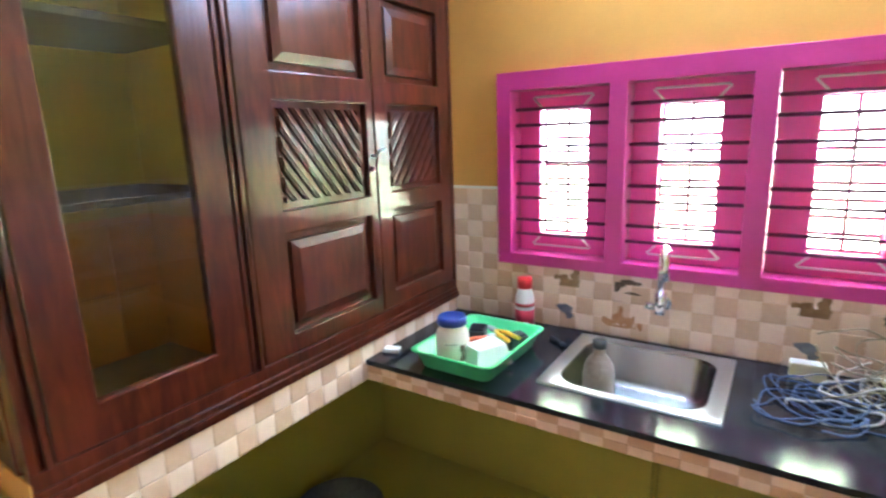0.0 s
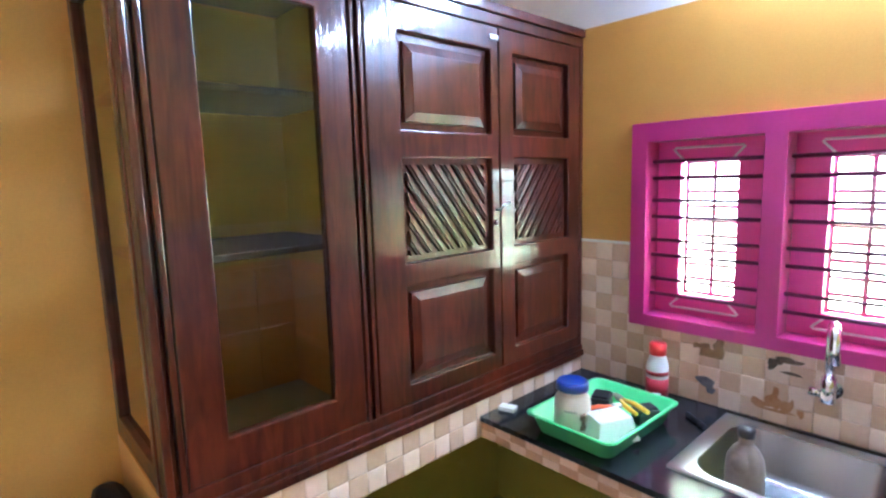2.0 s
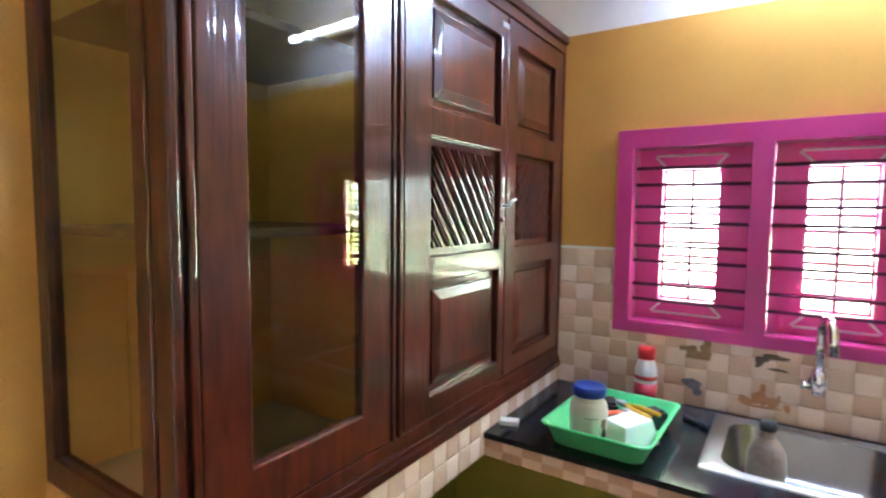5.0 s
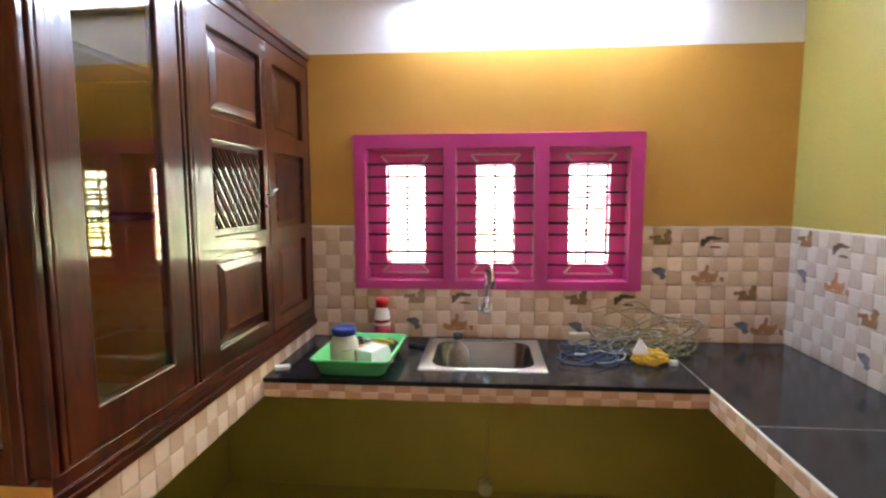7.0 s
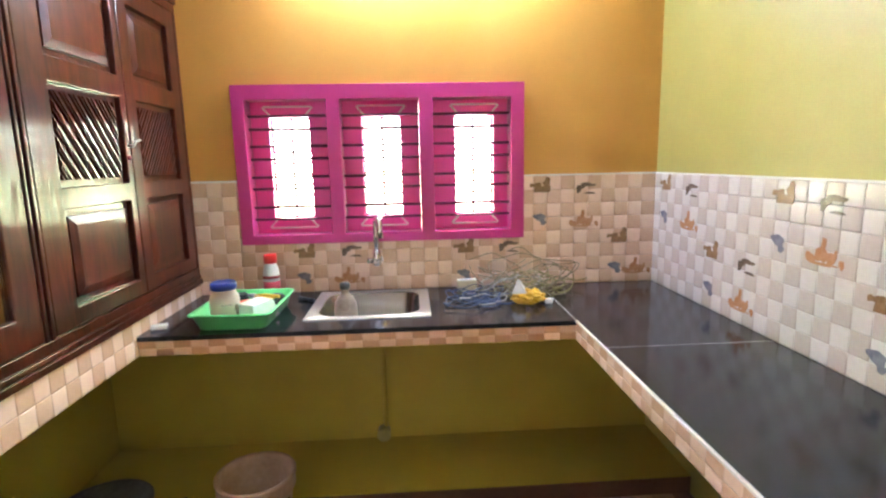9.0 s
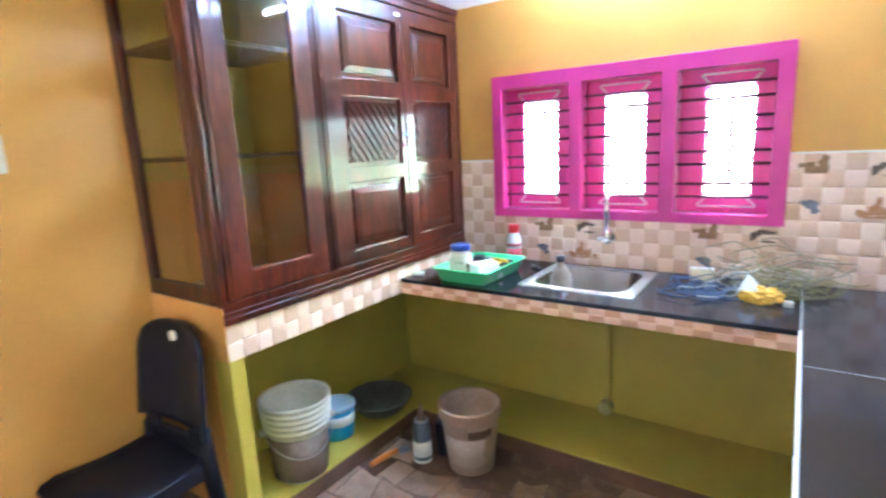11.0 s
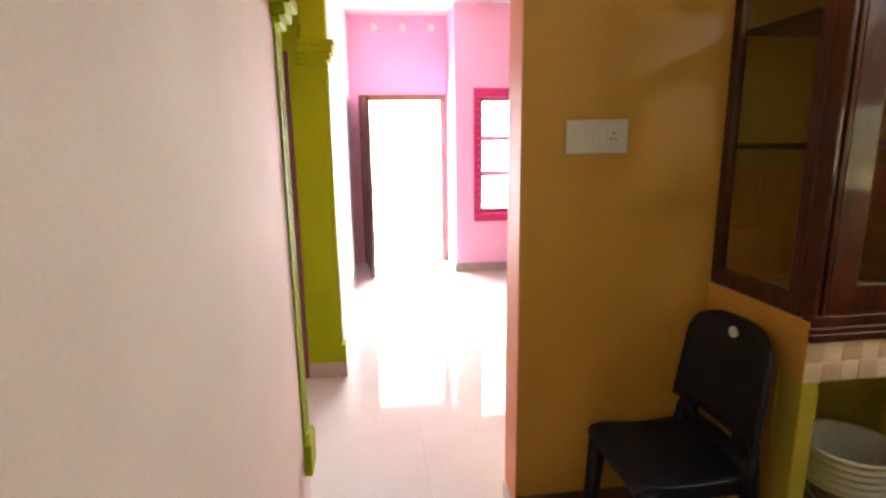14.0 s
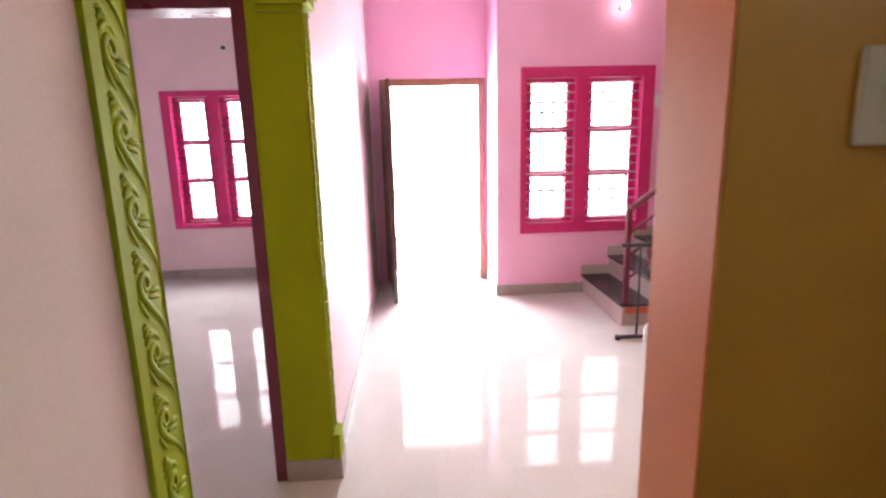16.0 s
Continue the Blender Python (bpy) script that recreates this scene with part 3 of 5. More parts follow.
# side light
bm = bmesh.new()
plate(bm, [-0.467, -0.425, -0.095, -0.076], [0.972, 1.03, 2.08, 2.145], {(1, 1)}, "y", Y0, -1.515, 0.003)
sf = part("side_frame", bm, WOOD, cab)
pane = boxes("pane", SMOKED, (-0.43, -1.533, 1.025, -0.07, -1.529, 2.085), parent=sf)
pane.visible_shadow = False
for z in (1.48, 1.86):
    boxes("shelf", SHELF, (-0.461, -1.513, z - 0.018, -0.06, -1.013, z), parent=cab, bevel=0.003, label="near-black slab shelf")
boxes("partition", WOOD, (-0.463, -1.008, 0.972, -0.036, -0.99, 2.143), parent=cab)
boxes("side_lining", LIME, (-0.46, -1.0118, 1.39, -0.04, -1.0085, 2.14), parent=cab, label="green painted side")
boxes("side_lining", OCHRE, (-0.459, -1.0118, 0.975, -0.04, -1.0085, 1.3895), parent=cab, label="ochre painted side")
boxes("lining", LIME, (-0.4665, -1.51, 1.39, -0.462, -1.01, 2.14), parent=cab, label="green painted back")
for k in range(2):
    for j in range(4):
        boxes("back_tile", OCHRE, (-0.4665, -1.51 + 0.125 * j, 0.975 + 0.2 * k, -0.46, -1.388 + 0.125 * j, 1.172 + 0.2 * k), parent=cab)


def clipped(poly, lo_u, hi_u, lo_v, hi_v):
    for axis, lim, keep in ((0, lo_u, 1), (0, hi_u, -1), (1, lo_v, 1), (1, hi_v, -1)):
        out = []
        for a, b in zip(poly, poly[1:] + poly[:1]):
            ia, ib = (a[axis] - lim) * keep >= 0, (b[axis] - lim) * keep >= 0
            if ia:
                out.append(a)
            if ia != ib:
                t = (lim - a[axis]) / (b[axis] - a[axis])
                out.append((a[0] + t * (b[0] - a[0]), a[1] + t * (b[1] - a[1])))
        poly = out
        if len(poly) < 3:
            return []
    return poly


def raised_panel(bm, y0, y1, z0, z1):
    """A sunk panel with a raised, bevelled field."""
    rings = []
    for inset, x in ((0.0, -0.021), (0.022, -0.021), (0.024, -0.012), (0.05, -0.004)):
        rings.append([(x, y0 + inset, z0 + inset), (x, y1 - inset, z0 + inset), (x, y1 - inset, z1 - inset), (x, y0 + inset, z1 - inset)])
    made = [[bm.verts.new(p) for p in r] for r in rings]
    for a, b in zip(made, made[1:]):
        for k in range(4):
            bm.faces.new((a[k], a[(k + 1) % 4], b[(k + 1) % 4], b[k]))
    bm.faces.new(made[-1])


def panel_door(y0, y1, py0, py1, lean):
    rows = ((1.045, 1.335), (1.4, 1.695), (1.77, 2.03))
    zs = [0.988] + [z for r in rows for z in r] + [2.102]
    bm = bmesh.new()
    plate(bm, [y0, py0, py1, y1], zs, {(1, 1), (1, 3), (1, 5)}, "x", -0.03, 0.0, 0.004)
    d = part("panel_door", bm, WOOD, cab)
    for k, (z0, z1) in enumerate(rows):
        bm = bmesh.new()
        if k == 1:
            box(bm, -0.028, py0, z0, -0.02, py1, z1)
        else:
            raised_panel(bm, py0, py1, z0, z1)
        part("door_panel", bm, WOOD, d)
        if k == 1:
            u0, u1, v0, v1 = py0 + 0.024, py1 - 0.024, z0 + 0.02, z1 - 0.02
            pitch, wide = 0.044, 0.03
            for i in range(-14, 15):
                c = i * pitch
                run = 0.6
                u = (u0 + u1) / 2 + c
                tops = []
                for half in (wide / 2, wide / 5):
                    poly = [(u - half - lean * run * 0.8, 1.5475 + run), (u + half - lean * run * 0.8, 1.5475 + run), (u + half + lean * run * 0.8, 1.5475 - run), (u - half + lean * run * 0.8, 1.5475 - run)]
                    tops.append(clipped(poly, u0, u1, v0, v1))
                if len(tops[0]) < 3:
                    continue
                bm = bmesh.new()
                prism(bm, tops[0], "x", -0.02, -0.011)
                if len(tops[1]) >= 3:
                    prism(bm, tops[1], "x", -0.0108, -0.006)
                part("slat", bm, WOOD, d)
    return d


da = panel_door(-1.0, -0.489, -0.89, -0.525, 1)
db = panel_door(-0.485, -0.026, -0.415, -0.1, -1)
bm = bmesh.new()
tube(bm, [(0.0, -0.508, 1.53), (0.022, -0.508, 1.53), (0.026, -0.5, 1.545), (0.026, -0.47, 1.55)], 0.004, 8)
part("latch", bm, STEEL, da, "dark metal hook latch")
bm = bmesh.new()
lathe(bm, [(0, 0.0), (0.009, 0.0), (0.009, 0.006), (0, 0.008)], (0, 0, 0), 14)
bm.transform(pose(0, -0.512, 1.487, 0, 90, 0))
part("keyhole", bm, MAROON, da)
boxes("catch_plate", STEEL, (0.0, -0.53, 2.06, 0.003, -0.49, 2.075), parent=da)

# ---- tube light ----
tl = group_of("tube_light", (1.07, 0, 2.43), 0, "lit white tube light batten on the wall", "tube light")
boxes("batten", PLASTIC_WHITE, (-0.62, -0.062, -0.02, 0.62, -0.001, 0.02), parent=tl, bevel=0.004)
bm = bmesh.new()
tube(bm, [(-0.585, -0.084, 0), (0.585, -0.084, 0)], 0.013, 14)
part("lamp_tube", bm, TUBE_GLOW, tl, "glowing fluorescent tube")
for s in (-1, 1):
    boxes("end_cap", PLASTIC_WHITE, (s * 0.585 - 0.012, -0.1, -0.02, s * 0.585 + 0.012, -0.062, 0.02), parent=tl, bevel=0.003)
wall_bulb = group_of("wall_bulb", (-4.63, -0.78, 2.57), 0, "lit bulb in a white holder on the pink wall", "wall lamp")
bm = bmesh.new()
tube(bm, [(0, 0, 0), (0.02, 0, 0), (0.02, 0, 0), (0.06, 0, 0)], [0.03, 0.03, 0.018, 0.018], 16)
part("holder", bm, PLASTIC_WHITE, wall_bulb)
bm = bmesh.new()
bmesh.ops.create_uvsphere(bm, u_segments=16, v_segments=10, radius=0.03, matrix=Matrix.Translation((0.088, 0, 0)))
part("bulb", bm, BULB_GLOW, wall_bulb, "glowing bulb")
for y in (-2.744, -2.4, -2.06):
    bm = bmesh.new()
    lathe(bm, [(0, 0.012), (0.028, 0.012), (0.034, 0.006), (0.042, 0.006), (0.045, 0.0)], (0, 0, 0), 20)
    bm.transform(pose(-5.27, y, 2.84, 0, 90, 0))
    thing("ventilation_cap", bm, PLASTIC_WHITE, "round white ventilation cap over the front door", "vent", "caps over the front door")

# ---- tiles of walls, edges and floors ----


def pillow(name, w, h, t, mat):
    """One check of the tiling: face towards -y, softly cushioned."""
    bm = bmesh.new()
    rings = []
    for inset, y in ((0.0002, 0.0), (0.0002, -t * 0.76), (min(w, h) * 0.08, -t * 0.88), (min(w, h) * 0.25, -t * 0.96)):
        rings.append([bm.verts.new(p) for p in ((inset, y, inset), (w - inset, y, inset), (w - inset, y, h - inset), (inset, y, h - inset))])
    for a, b in zip(rings, rings[1:]):
        for k in range(4):
            bm.faces.new((a[k], a[(k + 1) % 4], b[(k + 1) % 4], b[k])).smooth = a is not rings[0]
    c = bm.verts.new((w / 2, -t, h / 2))
    for k in range(4):
        bm.faces.new((rings[-1][k], rings[-1][(k + 1) % 4], c)).smooth = True
    me = mesh_of(name, bm, mat)
    return me


def check_wall(parent, at, turn, width, z0, z1, cols, rows, skip=None, shift=0, tones=(TILE_PALE, TILE_TAN)):
    w, h = width / cols, (z1 - z0) / rows
    kinds = [pillow("check_tile", w, h, min(0.008, h * 0.16), m) for m in tones]
    base = pose(*at, 0, 0, turn)
    for i in range(cols):
        for j in range(rows):
            if skip and skip(i * w, (i + 1) * w, z0 + j * h, z0 + (j + 1) * h):
                continue
            ob = new("tile", kinds[(i + j + shift) % 2])
            ob.parent = parent
            ob.matrix_basis = base @ Matrix.Translation((i * w, 0, z0 + j * h))

# ---- arch ornaments ----


def scroll_unit(w, h):
    """One carved scroll of the strip, in x, z with relief towards +y; u runs across from the flat band, v up."""
    bm = bmesh.new()

    def at(u, v, y):
        return (w * (0.5 - u), y, h * v)

    line = []
    for k in range(14):
        s = k / 13
        line.append(at(0.9 - 0.76 * (3 * s * s - 2 * s ** 3), -0.12 + 0.8 * s, 0.002))
    for k in range(1, 23):
        a = math.pi - 6.6 * k / 22
        r = 0.2 * (1 - 0.72 * k / 22)
        line.append(at(0.34 + r * math.cos(a), 0.68 + r * 1.0 * math.sin(a) * w / h * 1.15, 0.002 + 0.002 * k / 22))
    tube(bm, line, [0.0022 + 0.0052 * math.sin(math.pi * min(0.5, k / 22)) for k in range(14)] + [0.0072 - 0.0036 * k / 22 for k in range(1, 23)], 8)
    # leaf fan over the curl, then the small fan under it
    for u0, v0, u1, v1, lift, fat in ((0.04, 1.1, 0.3, 0.98, 0.09, 0.0042), (0.04, 1.0, 0.42, 0.92, 0.1, 0.0052), (0.05, 0.88, 0.58, 0.84, 0.13, 0.0062),
                                      (0.46, 0.56, 0.9, 0.5, 0.03, 0.0055), (0.4, 0.48, 0.84, 0.4, 0.02, 0.0042),
                                      (0.06, 0.5, 0.34, 0.2, -0.02, 0.0036), (0.14, 0.56, 0.42, 0.26, -0.01, 0.003)):
        leaf = []
        for k in range(8):
            s = k / 7
            leaf.append(at(u0 + (u1 - u0) * s, v0 + (v1 - v0) * s + lift * math.sin(math.pi * s), 0.0008 + 0.002 * math.sin(math.pi * s)))
        tube(bm, leaf, [0.001 + fat * math.sin(math.pi * min(0.96, k / 7 * 0.8 + 0.16)) for k in range(8)], 6)
    bmesh.ops.scale(bm, vec=(1, 0.48, 1), verts=bm.verts)
    return mesh_of("scroll", bm, ARCH_GREEN)


def pilaster(name, at, turn, w, z0, z1, label, relief=1.0):
    p = group_of(name, at, turn, label, "pilaster", "arch pilasters", kind="structure")
    boxes("strip", ARCH_GREEN, (-w / 2, 0.0, z0, w / 2, 0.008, z1), parent=p, bevel=0.002)
    boxes("edge_bead", ARCH_GREEN, (w * 0.26, 0.008, z0, w * 0.5, 0.0105, z1), (-w * 0.5, 0.008, z0, -w * 0.47, 0.0105, z1), parent=p, bevel=0.0015)
    n = round((z1 - z0) / 0.122)
    h = (z1 - z0) / n
    me = scroll_unit(w * 0.72, h)
    for k in range(n):
        ob = new("scroll", me)
        ob.parent = p
        ob.matrix_basis = pose(-w * 0.12, 0.0078, z0 + h * k) @ Matrix.Diagonal((1, relief, 1, 1))
    return p


near = pilaster("arch_pilaster", (-0.705, -3.115, 0), 0, 0.12, 0.32, 1.9, "lime green carved scroll pilaster beside the cream wall")
bm = bmesh.new()
box(bm, -0.075, 0, 0.18, 0.062, 0.03, 0.32, 0.004)
prism(bm, [(-0.075, 0.32), (0.062, 0.32), (0.03, 0.35), (-0.045, 0.35)], "y", 0.0, 0.026)
part("plinth", bm, ARCH_GREEN, near)
bm = bmesh.new()
for z0, z1, d in ((1.9, 1.925, 0.03), (1.925, 1.96, 0.05), (1.96, 2.0, 0.07)):
    box(bm, -0.06 - d * 0.3, 0, z0, 0.06 + d * 0.5, d, z1, 0.006)
box(bm, -0.058, 0, 2.0, 0.05, 0.03, 2.45, 0.003)
part("capital", bm, ARCH_GREEN, near, "stepped yellow-green capital")
far = pilaster("arch_pilaster", (-2.006, -3.055, 0), 0, 0.09, 0.22, 1.95, "lime green carved pilaster on the passage corner", 2.4)
boxes("plinth", ARCH_GREEN, (-0.05, 0, 0.1, 0.058, 0.035, 0.22), parent=far, bevel=0.004)
bm = bmesh.new()
for z0, z1, d in ((1.95, 1.975, 0.015), (1.975, 2.01, 0.035), (2.01, 2.05, 0.05), (2.05, 2.085, 0.06)):
    box(bm, -0.06, -0.16, z0, 0.063 + d * 0.6, d, z1, 0.006)
box(bm, -0.05, -0.13, 2.085, 0.08, 0.02, 2.45, 0.003)
part("capital", bm, ARCH_GREEN, far, "stepped yellow-green capital")
structure("column_skirting", SKIRTING, "grey skirting at the foot of the green corner", (-1.961, -3.26, 0, -1.953, -3.016, 0.1), (-2.07, -3.044, 0, -1.9615, -3.016, 0.1), category="skirting")
structure("arch_beam", ARCH_GREEN, "green painted beam of the arch", (-1.95, -3.2, 2.4, -0.78, -3.07, 2.449), category="beam")

# ---- switch plates ----
PLATE = noisy("ivory_plate", (0.62, 0.58, 0.52), (0.72, 0.68, 0.62), 5, 120, 0.35, 0.06, 0.02)
BLACK = noisy("black_plastic", (0.012, 0.012, 0.014), (0.03, 0.03, 0.034), 10, 120, 0.4, 0.08, 0.04)
sb = group_of("switchboard", (-0.467, -2.024, 1.511), 90, "ivory switchboard with switches and a socket on the ochre wall", "switchboard")
boxes("plate", PLATE, (-0.111, -0.01, -0.057, 0.111, 0, 0.057), parent=sb, bevel=0.003)
boxes("module_frame", PLATE, (-0.085, -0.0135, -0.03, 0.085, -0.0102, 0.03), parent=sb, bevel=0.0015)
for k, u in enumerate((-0.064, -0.036, -0.008, 0.016)):
    boxes("switch", PLATE, (u - 0.011, -0.0175, -0.024, u + 0.011, -0.0137, 0.024), parent=sb, bevel=0.0015)
sk = boxes("socket", PLATE, (0.032, -0.0165, -0.026, 0.08, -0.0137, 0.026), parent=sb, bevel=0.0015)
for u, v in ((0.057, 0.011), (0.049, -0.009), (0.066, -0.009)):
    bm = bmesh.new()
    tube(bm, [(u, -0.0172, v), (u, -0.0166, v)], 0.0034, 10)
    part("pin_hole", bm, BLACK, sk)
sb2 = group_of("small_switch", (-4.63, -0.42, 1.77), 90, "small white switch plate on the pink wall", "switch")
boxes("plate", PLASTIC_WHITE, (-0.04, -0.01, -0.055, 0.04, 0, 0.055), parent=sb2, bevel=0.003)
boxes("rocker", PLASTIC_WHITE, (-0.012, -0.015, -0.022, 0.012, -0.0102, 0.022), parent=sb2, bevel=0.002)
hook = group_of("lamp_holder", (-5.78, -4.58, 2.475), 90, "dark empty lamp holder on the bedroom wall", "lamp holder")
bm = bmesh.new()
tube(bm, [(0, 0, 0), (0, -0.012, 0)], 0.04, 16)
part("rose", bm, PLASTIC_WHITE, hook)
bm = bmesh.new()
tube(bm, [(0, -0.012, 0), (0, -0.05, -0.006)], 0.02, 12)
part("socket", bm, BLACK, hook)

# ---- stairs ----
STAIR_STONE = noisy("black_stair_stone", (0.02, 0.018, 0.02), (0.05, 0.045, 0.05), 20, 160, 0.2, 0.05, 0.03)
RISER = noisy("grey_riser", (0.4, 0.33, 0.31), (0.5, 0.42, 0.4), 6, 120, 0.4, 0.08, 0.05)
RED_BAND = noisy("red_band", (0.5, 0.09, 0.05), (0.6, 0.14, 0.08), 6, 120, 0.4, 0.08, 0.05)
stairs = group_of("stairs", (0, 0, 0), 0, "black stone steps with grey risers and metal railing", "stairs", kind="structure")
for k in range(6):
    y0 = -1.05 + 0.25 * k
    if y0 > 0.7:
        break
    st = boxes("step", RISER, (-4.619, y0, 0.0 if k == 0 else 0.18 * k - 0.002, -3.67, 0.99, 0.18 * (k + 1) - 0.022), parent=stairs)
    boxes("tread", STAIR_STONE, (-4.619, y0 - 0.02, 0.18 * (k + 1) - 0.02, -3.655, 0.99, 0.18 * (k + 1)), parent=st, bevel=0.003)
    boxes("side_skirting", RISER, (-4.629, y0 - 0.02, 0.18 * (k + 1) - 0.02, -4.6195, y0 + 0.25, 0.18 * (k + 1) + 0.09), parent=st)
boxes("band", RED_BAND, (-3.669, -1.03, 0.1, -3.664, -0.7, 0.155), parent=stairs)
rail = group_of("stair_railing", (0, 0, 0), 0, "maroon metal stair railing with sloping bars", "railing")
boxes("post", MAROON, (-3.73, -1.035, 0.18, -3.69, -0.995, 0.93), parent=rail, bevel=0.004)
for z in (0.93, 0.74, 0.56, 0.38):
    bm = bmesh.new()
    tube(bm, [(-3.71, -1.0, z), (-3.71, 0.3, z + 0.94)], 0.024 if z > 0.9 else 0.011, 8)
    part("rail" if z > 0.9 else "bar", bm, MAROON, rail)
stand = group_of("metal_stand", (0, 0, 0), 0, "dark metal folding stand on the floor by the stairs", "stand")
for z, r in ((0.71, 0.016), (0.02, 0.016)):
    bm = bmesh.new()
    tube(bm, [(-3.4, -1.19, z), (-3.4, -0.78, z)], r, 8)
    part("rail", bm, BLACK, stand)
bm = bmesh.new()
tube(bm, [(-3.4, -1.05, 0.02), (-3.4, -1.05, 0.71)], 0.009, 8)
part("leg", bm, BLACK, stand)
for yy in (-1.19, -0.78):
    bm = bmesh.new()
    tube(bm, [(-3.4, yy, 0.0), (-3.4, yy, 0.035)], 0.02, 10)
    part("foot", bm, BLACK, stand)
bm = bmesh.new()
lathe(bm, [(0, 0), (0.07, 0), (0.1, 0.17), (0.108, 0.175), (0.108, 0.19), (0.098, 0.185), (0.07, 0.02), (0, 0.015)], (-4.0, -0.62, 0.36), 24)
thing("flower_pot", bm, noisy("dark_red_plastic", (0.22, 0.03, 0.05), (0.3, 0.05, 0.07), 6, 90, 0.35, 0.08, 0.03), "dark red plastic pot on the stair", "pot")
bm = bmesh.new()
lathe(bm, [(0, 0), (0.045, 0), (0.05, 0.01), (0.05, 0.1), (0.035, 0.115), (0.038, 0.118), (0.038, 0.135), (0, 0.137)], (-3.32, -0.98, 0.0), 20)
thing("plastic_jar", bm, PLASTIC_WHITE, "small white plastic jar on the floor", "jar")

# ---- chair ----
NAVY = noisy("dark_navy_plastic", (0.004, 0.004, 0.009), (0.01, 0.01, 0.018), 8, 140, 0.42, 0.1, 0.12, spec=0.25)
chair = group_of("plastic_chair", (-0.235, -1.815, 0), 0, "dark navy moulded plastic chair against the end wall", "chair")


def sheet(bm, fn, nu, nv, thick):
    """A curved sheet with thickness; fn gives a place and its outward normal for u, v in 0..1."""
    front, back = [], []
    for i in range(nu + 1):
        for j in range(nv + 1):
            p, n = fn(i / nu, j / nv)
            front.append(bm.verts.new(p))
            back.append(bm.verts.new(Vector(p) - Vector(n) * thick))
    at = lambda i, j: i * (nv + 1) + j
    for i in range(nu):
        for j in range(nv):
            q = (at(i, j), at(i + 1, j), at(i + 1, j + 1), at(i, j + 1))
            for verts, order in ((front, q), (back, q[::-1])):
                f = bm.faces.new([verts[k] for k in order])
                f.smooth = True
    rim = [at(i, 0) for i in range(nu)] + [at(nu, j) for j in range(nv)] + [at(i, nv) for i in range(nu, 0, -1)] + [at(0, j) for j in range(nv, 0, -1)]
    for a, b in zip(rim, rim[1:] + rim[:1]):
        bm.faces.new((front[a], front[b], back[b], back[a]))


bm = bmesh.new()
sheet(bm, lambda u, v: (((u - 0.5) * (0.41 - 0.03 * v) * (1 - 0.08 * max(0, 0.2 - v) * 5 * abs(2 * u - 1)), -0.21 + 0.4 * v, 0.445 - 0.02 * math.sin(math.pi * v) + 0.03 * (2 * u - 1) ** 4 * 0.3 - 0.03 * max(0, 0.12 - v) * 8), (0, 0, 1)), 14, 14, 0.012)
part("seat", bm, NAVY, chair)
for s in ((-0.195, -0.19, 0.385, -0.186, 0.17, 0.432), (0.186, -0.19, 0.385, 0.195, 0.17, 0.432), (-0.19, -0.2, 0.385, 0.19, -0.19, 0.42)):
    boxes("apron", NAVY, s, parent=chair, bevel=0.003)


def back_at(u, v):
    wide = 0.445 - 0.04 * v - 0.06 * max(0, v - 0.8) * 5 * 0.6
    x = (u - 0.5) * wide
    y = 0.185 + 0.045 * v - 0.04 * (2 * u - 1) ** 2
    return (x, y, 0.53 + 0.375 * v - 0.045 * max(0.0, v - 0.7) / 0.3 * (2 * u - 1) ** 4), (0, -1, 0)


bm = bmesh.new()
sheet(bm, back_at, 16, 16, 0.014)
part("backrest", bm, NAVY, chair)
bm = bmesh.new()
sheet(bm, lambda u, v: (((u - 0.5) * 0.39, 0.178 - 0.03 * (2 * u - 1) ** 2, 0.442 + 0.062 * v), (0, -1, 0)), 12, 3, 0.014)
part("back_rail", bm, NAVY, chair)
for sx in (-1, 1):
    boxes("back_link", NAVY, (sx * 0.145 - 0.045, 0.158, 0.5, sx * 0.145 + 0.045, 0.178, 0.545), parent=chair, bevel=0.004)
bm = bmesh.new()
tube(bm, [(0.0, 0.212, 0.857), (0.0, 0.204, 0.857)], 0.019, 18)
part("sticker", bm, PLASTIC_WHITE, chair, "round white sticker")
for sx in (-1, 1):
    bm = bmesh.new()
    tube(bm, [(sx * 0.188, 0.18, 0.56), (sx * 0.184, 0.17, 0.44), (sx * 0.18, 0.22, 0.0)], [0.014, 0.032, 0.026], 8)
    part("leg", bm, NAVY, chair)
    bm = bmesh.new()
    tube(bm, [(sx * 0.176, -0.17, 0.43), (sx * 0.178, -0.2, 0.0)], [0.036, 0.026], 8)
    part("leg", bm, NAVY, chair)

# ---- buckets and tins under the worktop ----
BUCKET = noisy("dirty_bucket_plastic", (0.5, 0.46, 0.38), (0.72, 0.68, 0.58), 5, 60, 0.45, 0.1, 0.06)
BUCKET_GREY = noisy("grey_bucket_print", (0.1, 0.07, 0.05), (0.26, 0.2, 0.16), 5, 50, 0.45, 0.1, 0.06)
BUCKET_TAN = noisy("muddy_bucket_plastic", (0.27, 0.175, 0.12), (0.48, 0.35, 0.26), 5, 50, 0.5, 0.1, 0.08)
WIRE = noisy("galvanised_wire", (0.45, 0.45, 0.45), (0.6, 0.6, 0.6), 20, 100, 0.35, 0.08, 0.02, metallic=0.9)


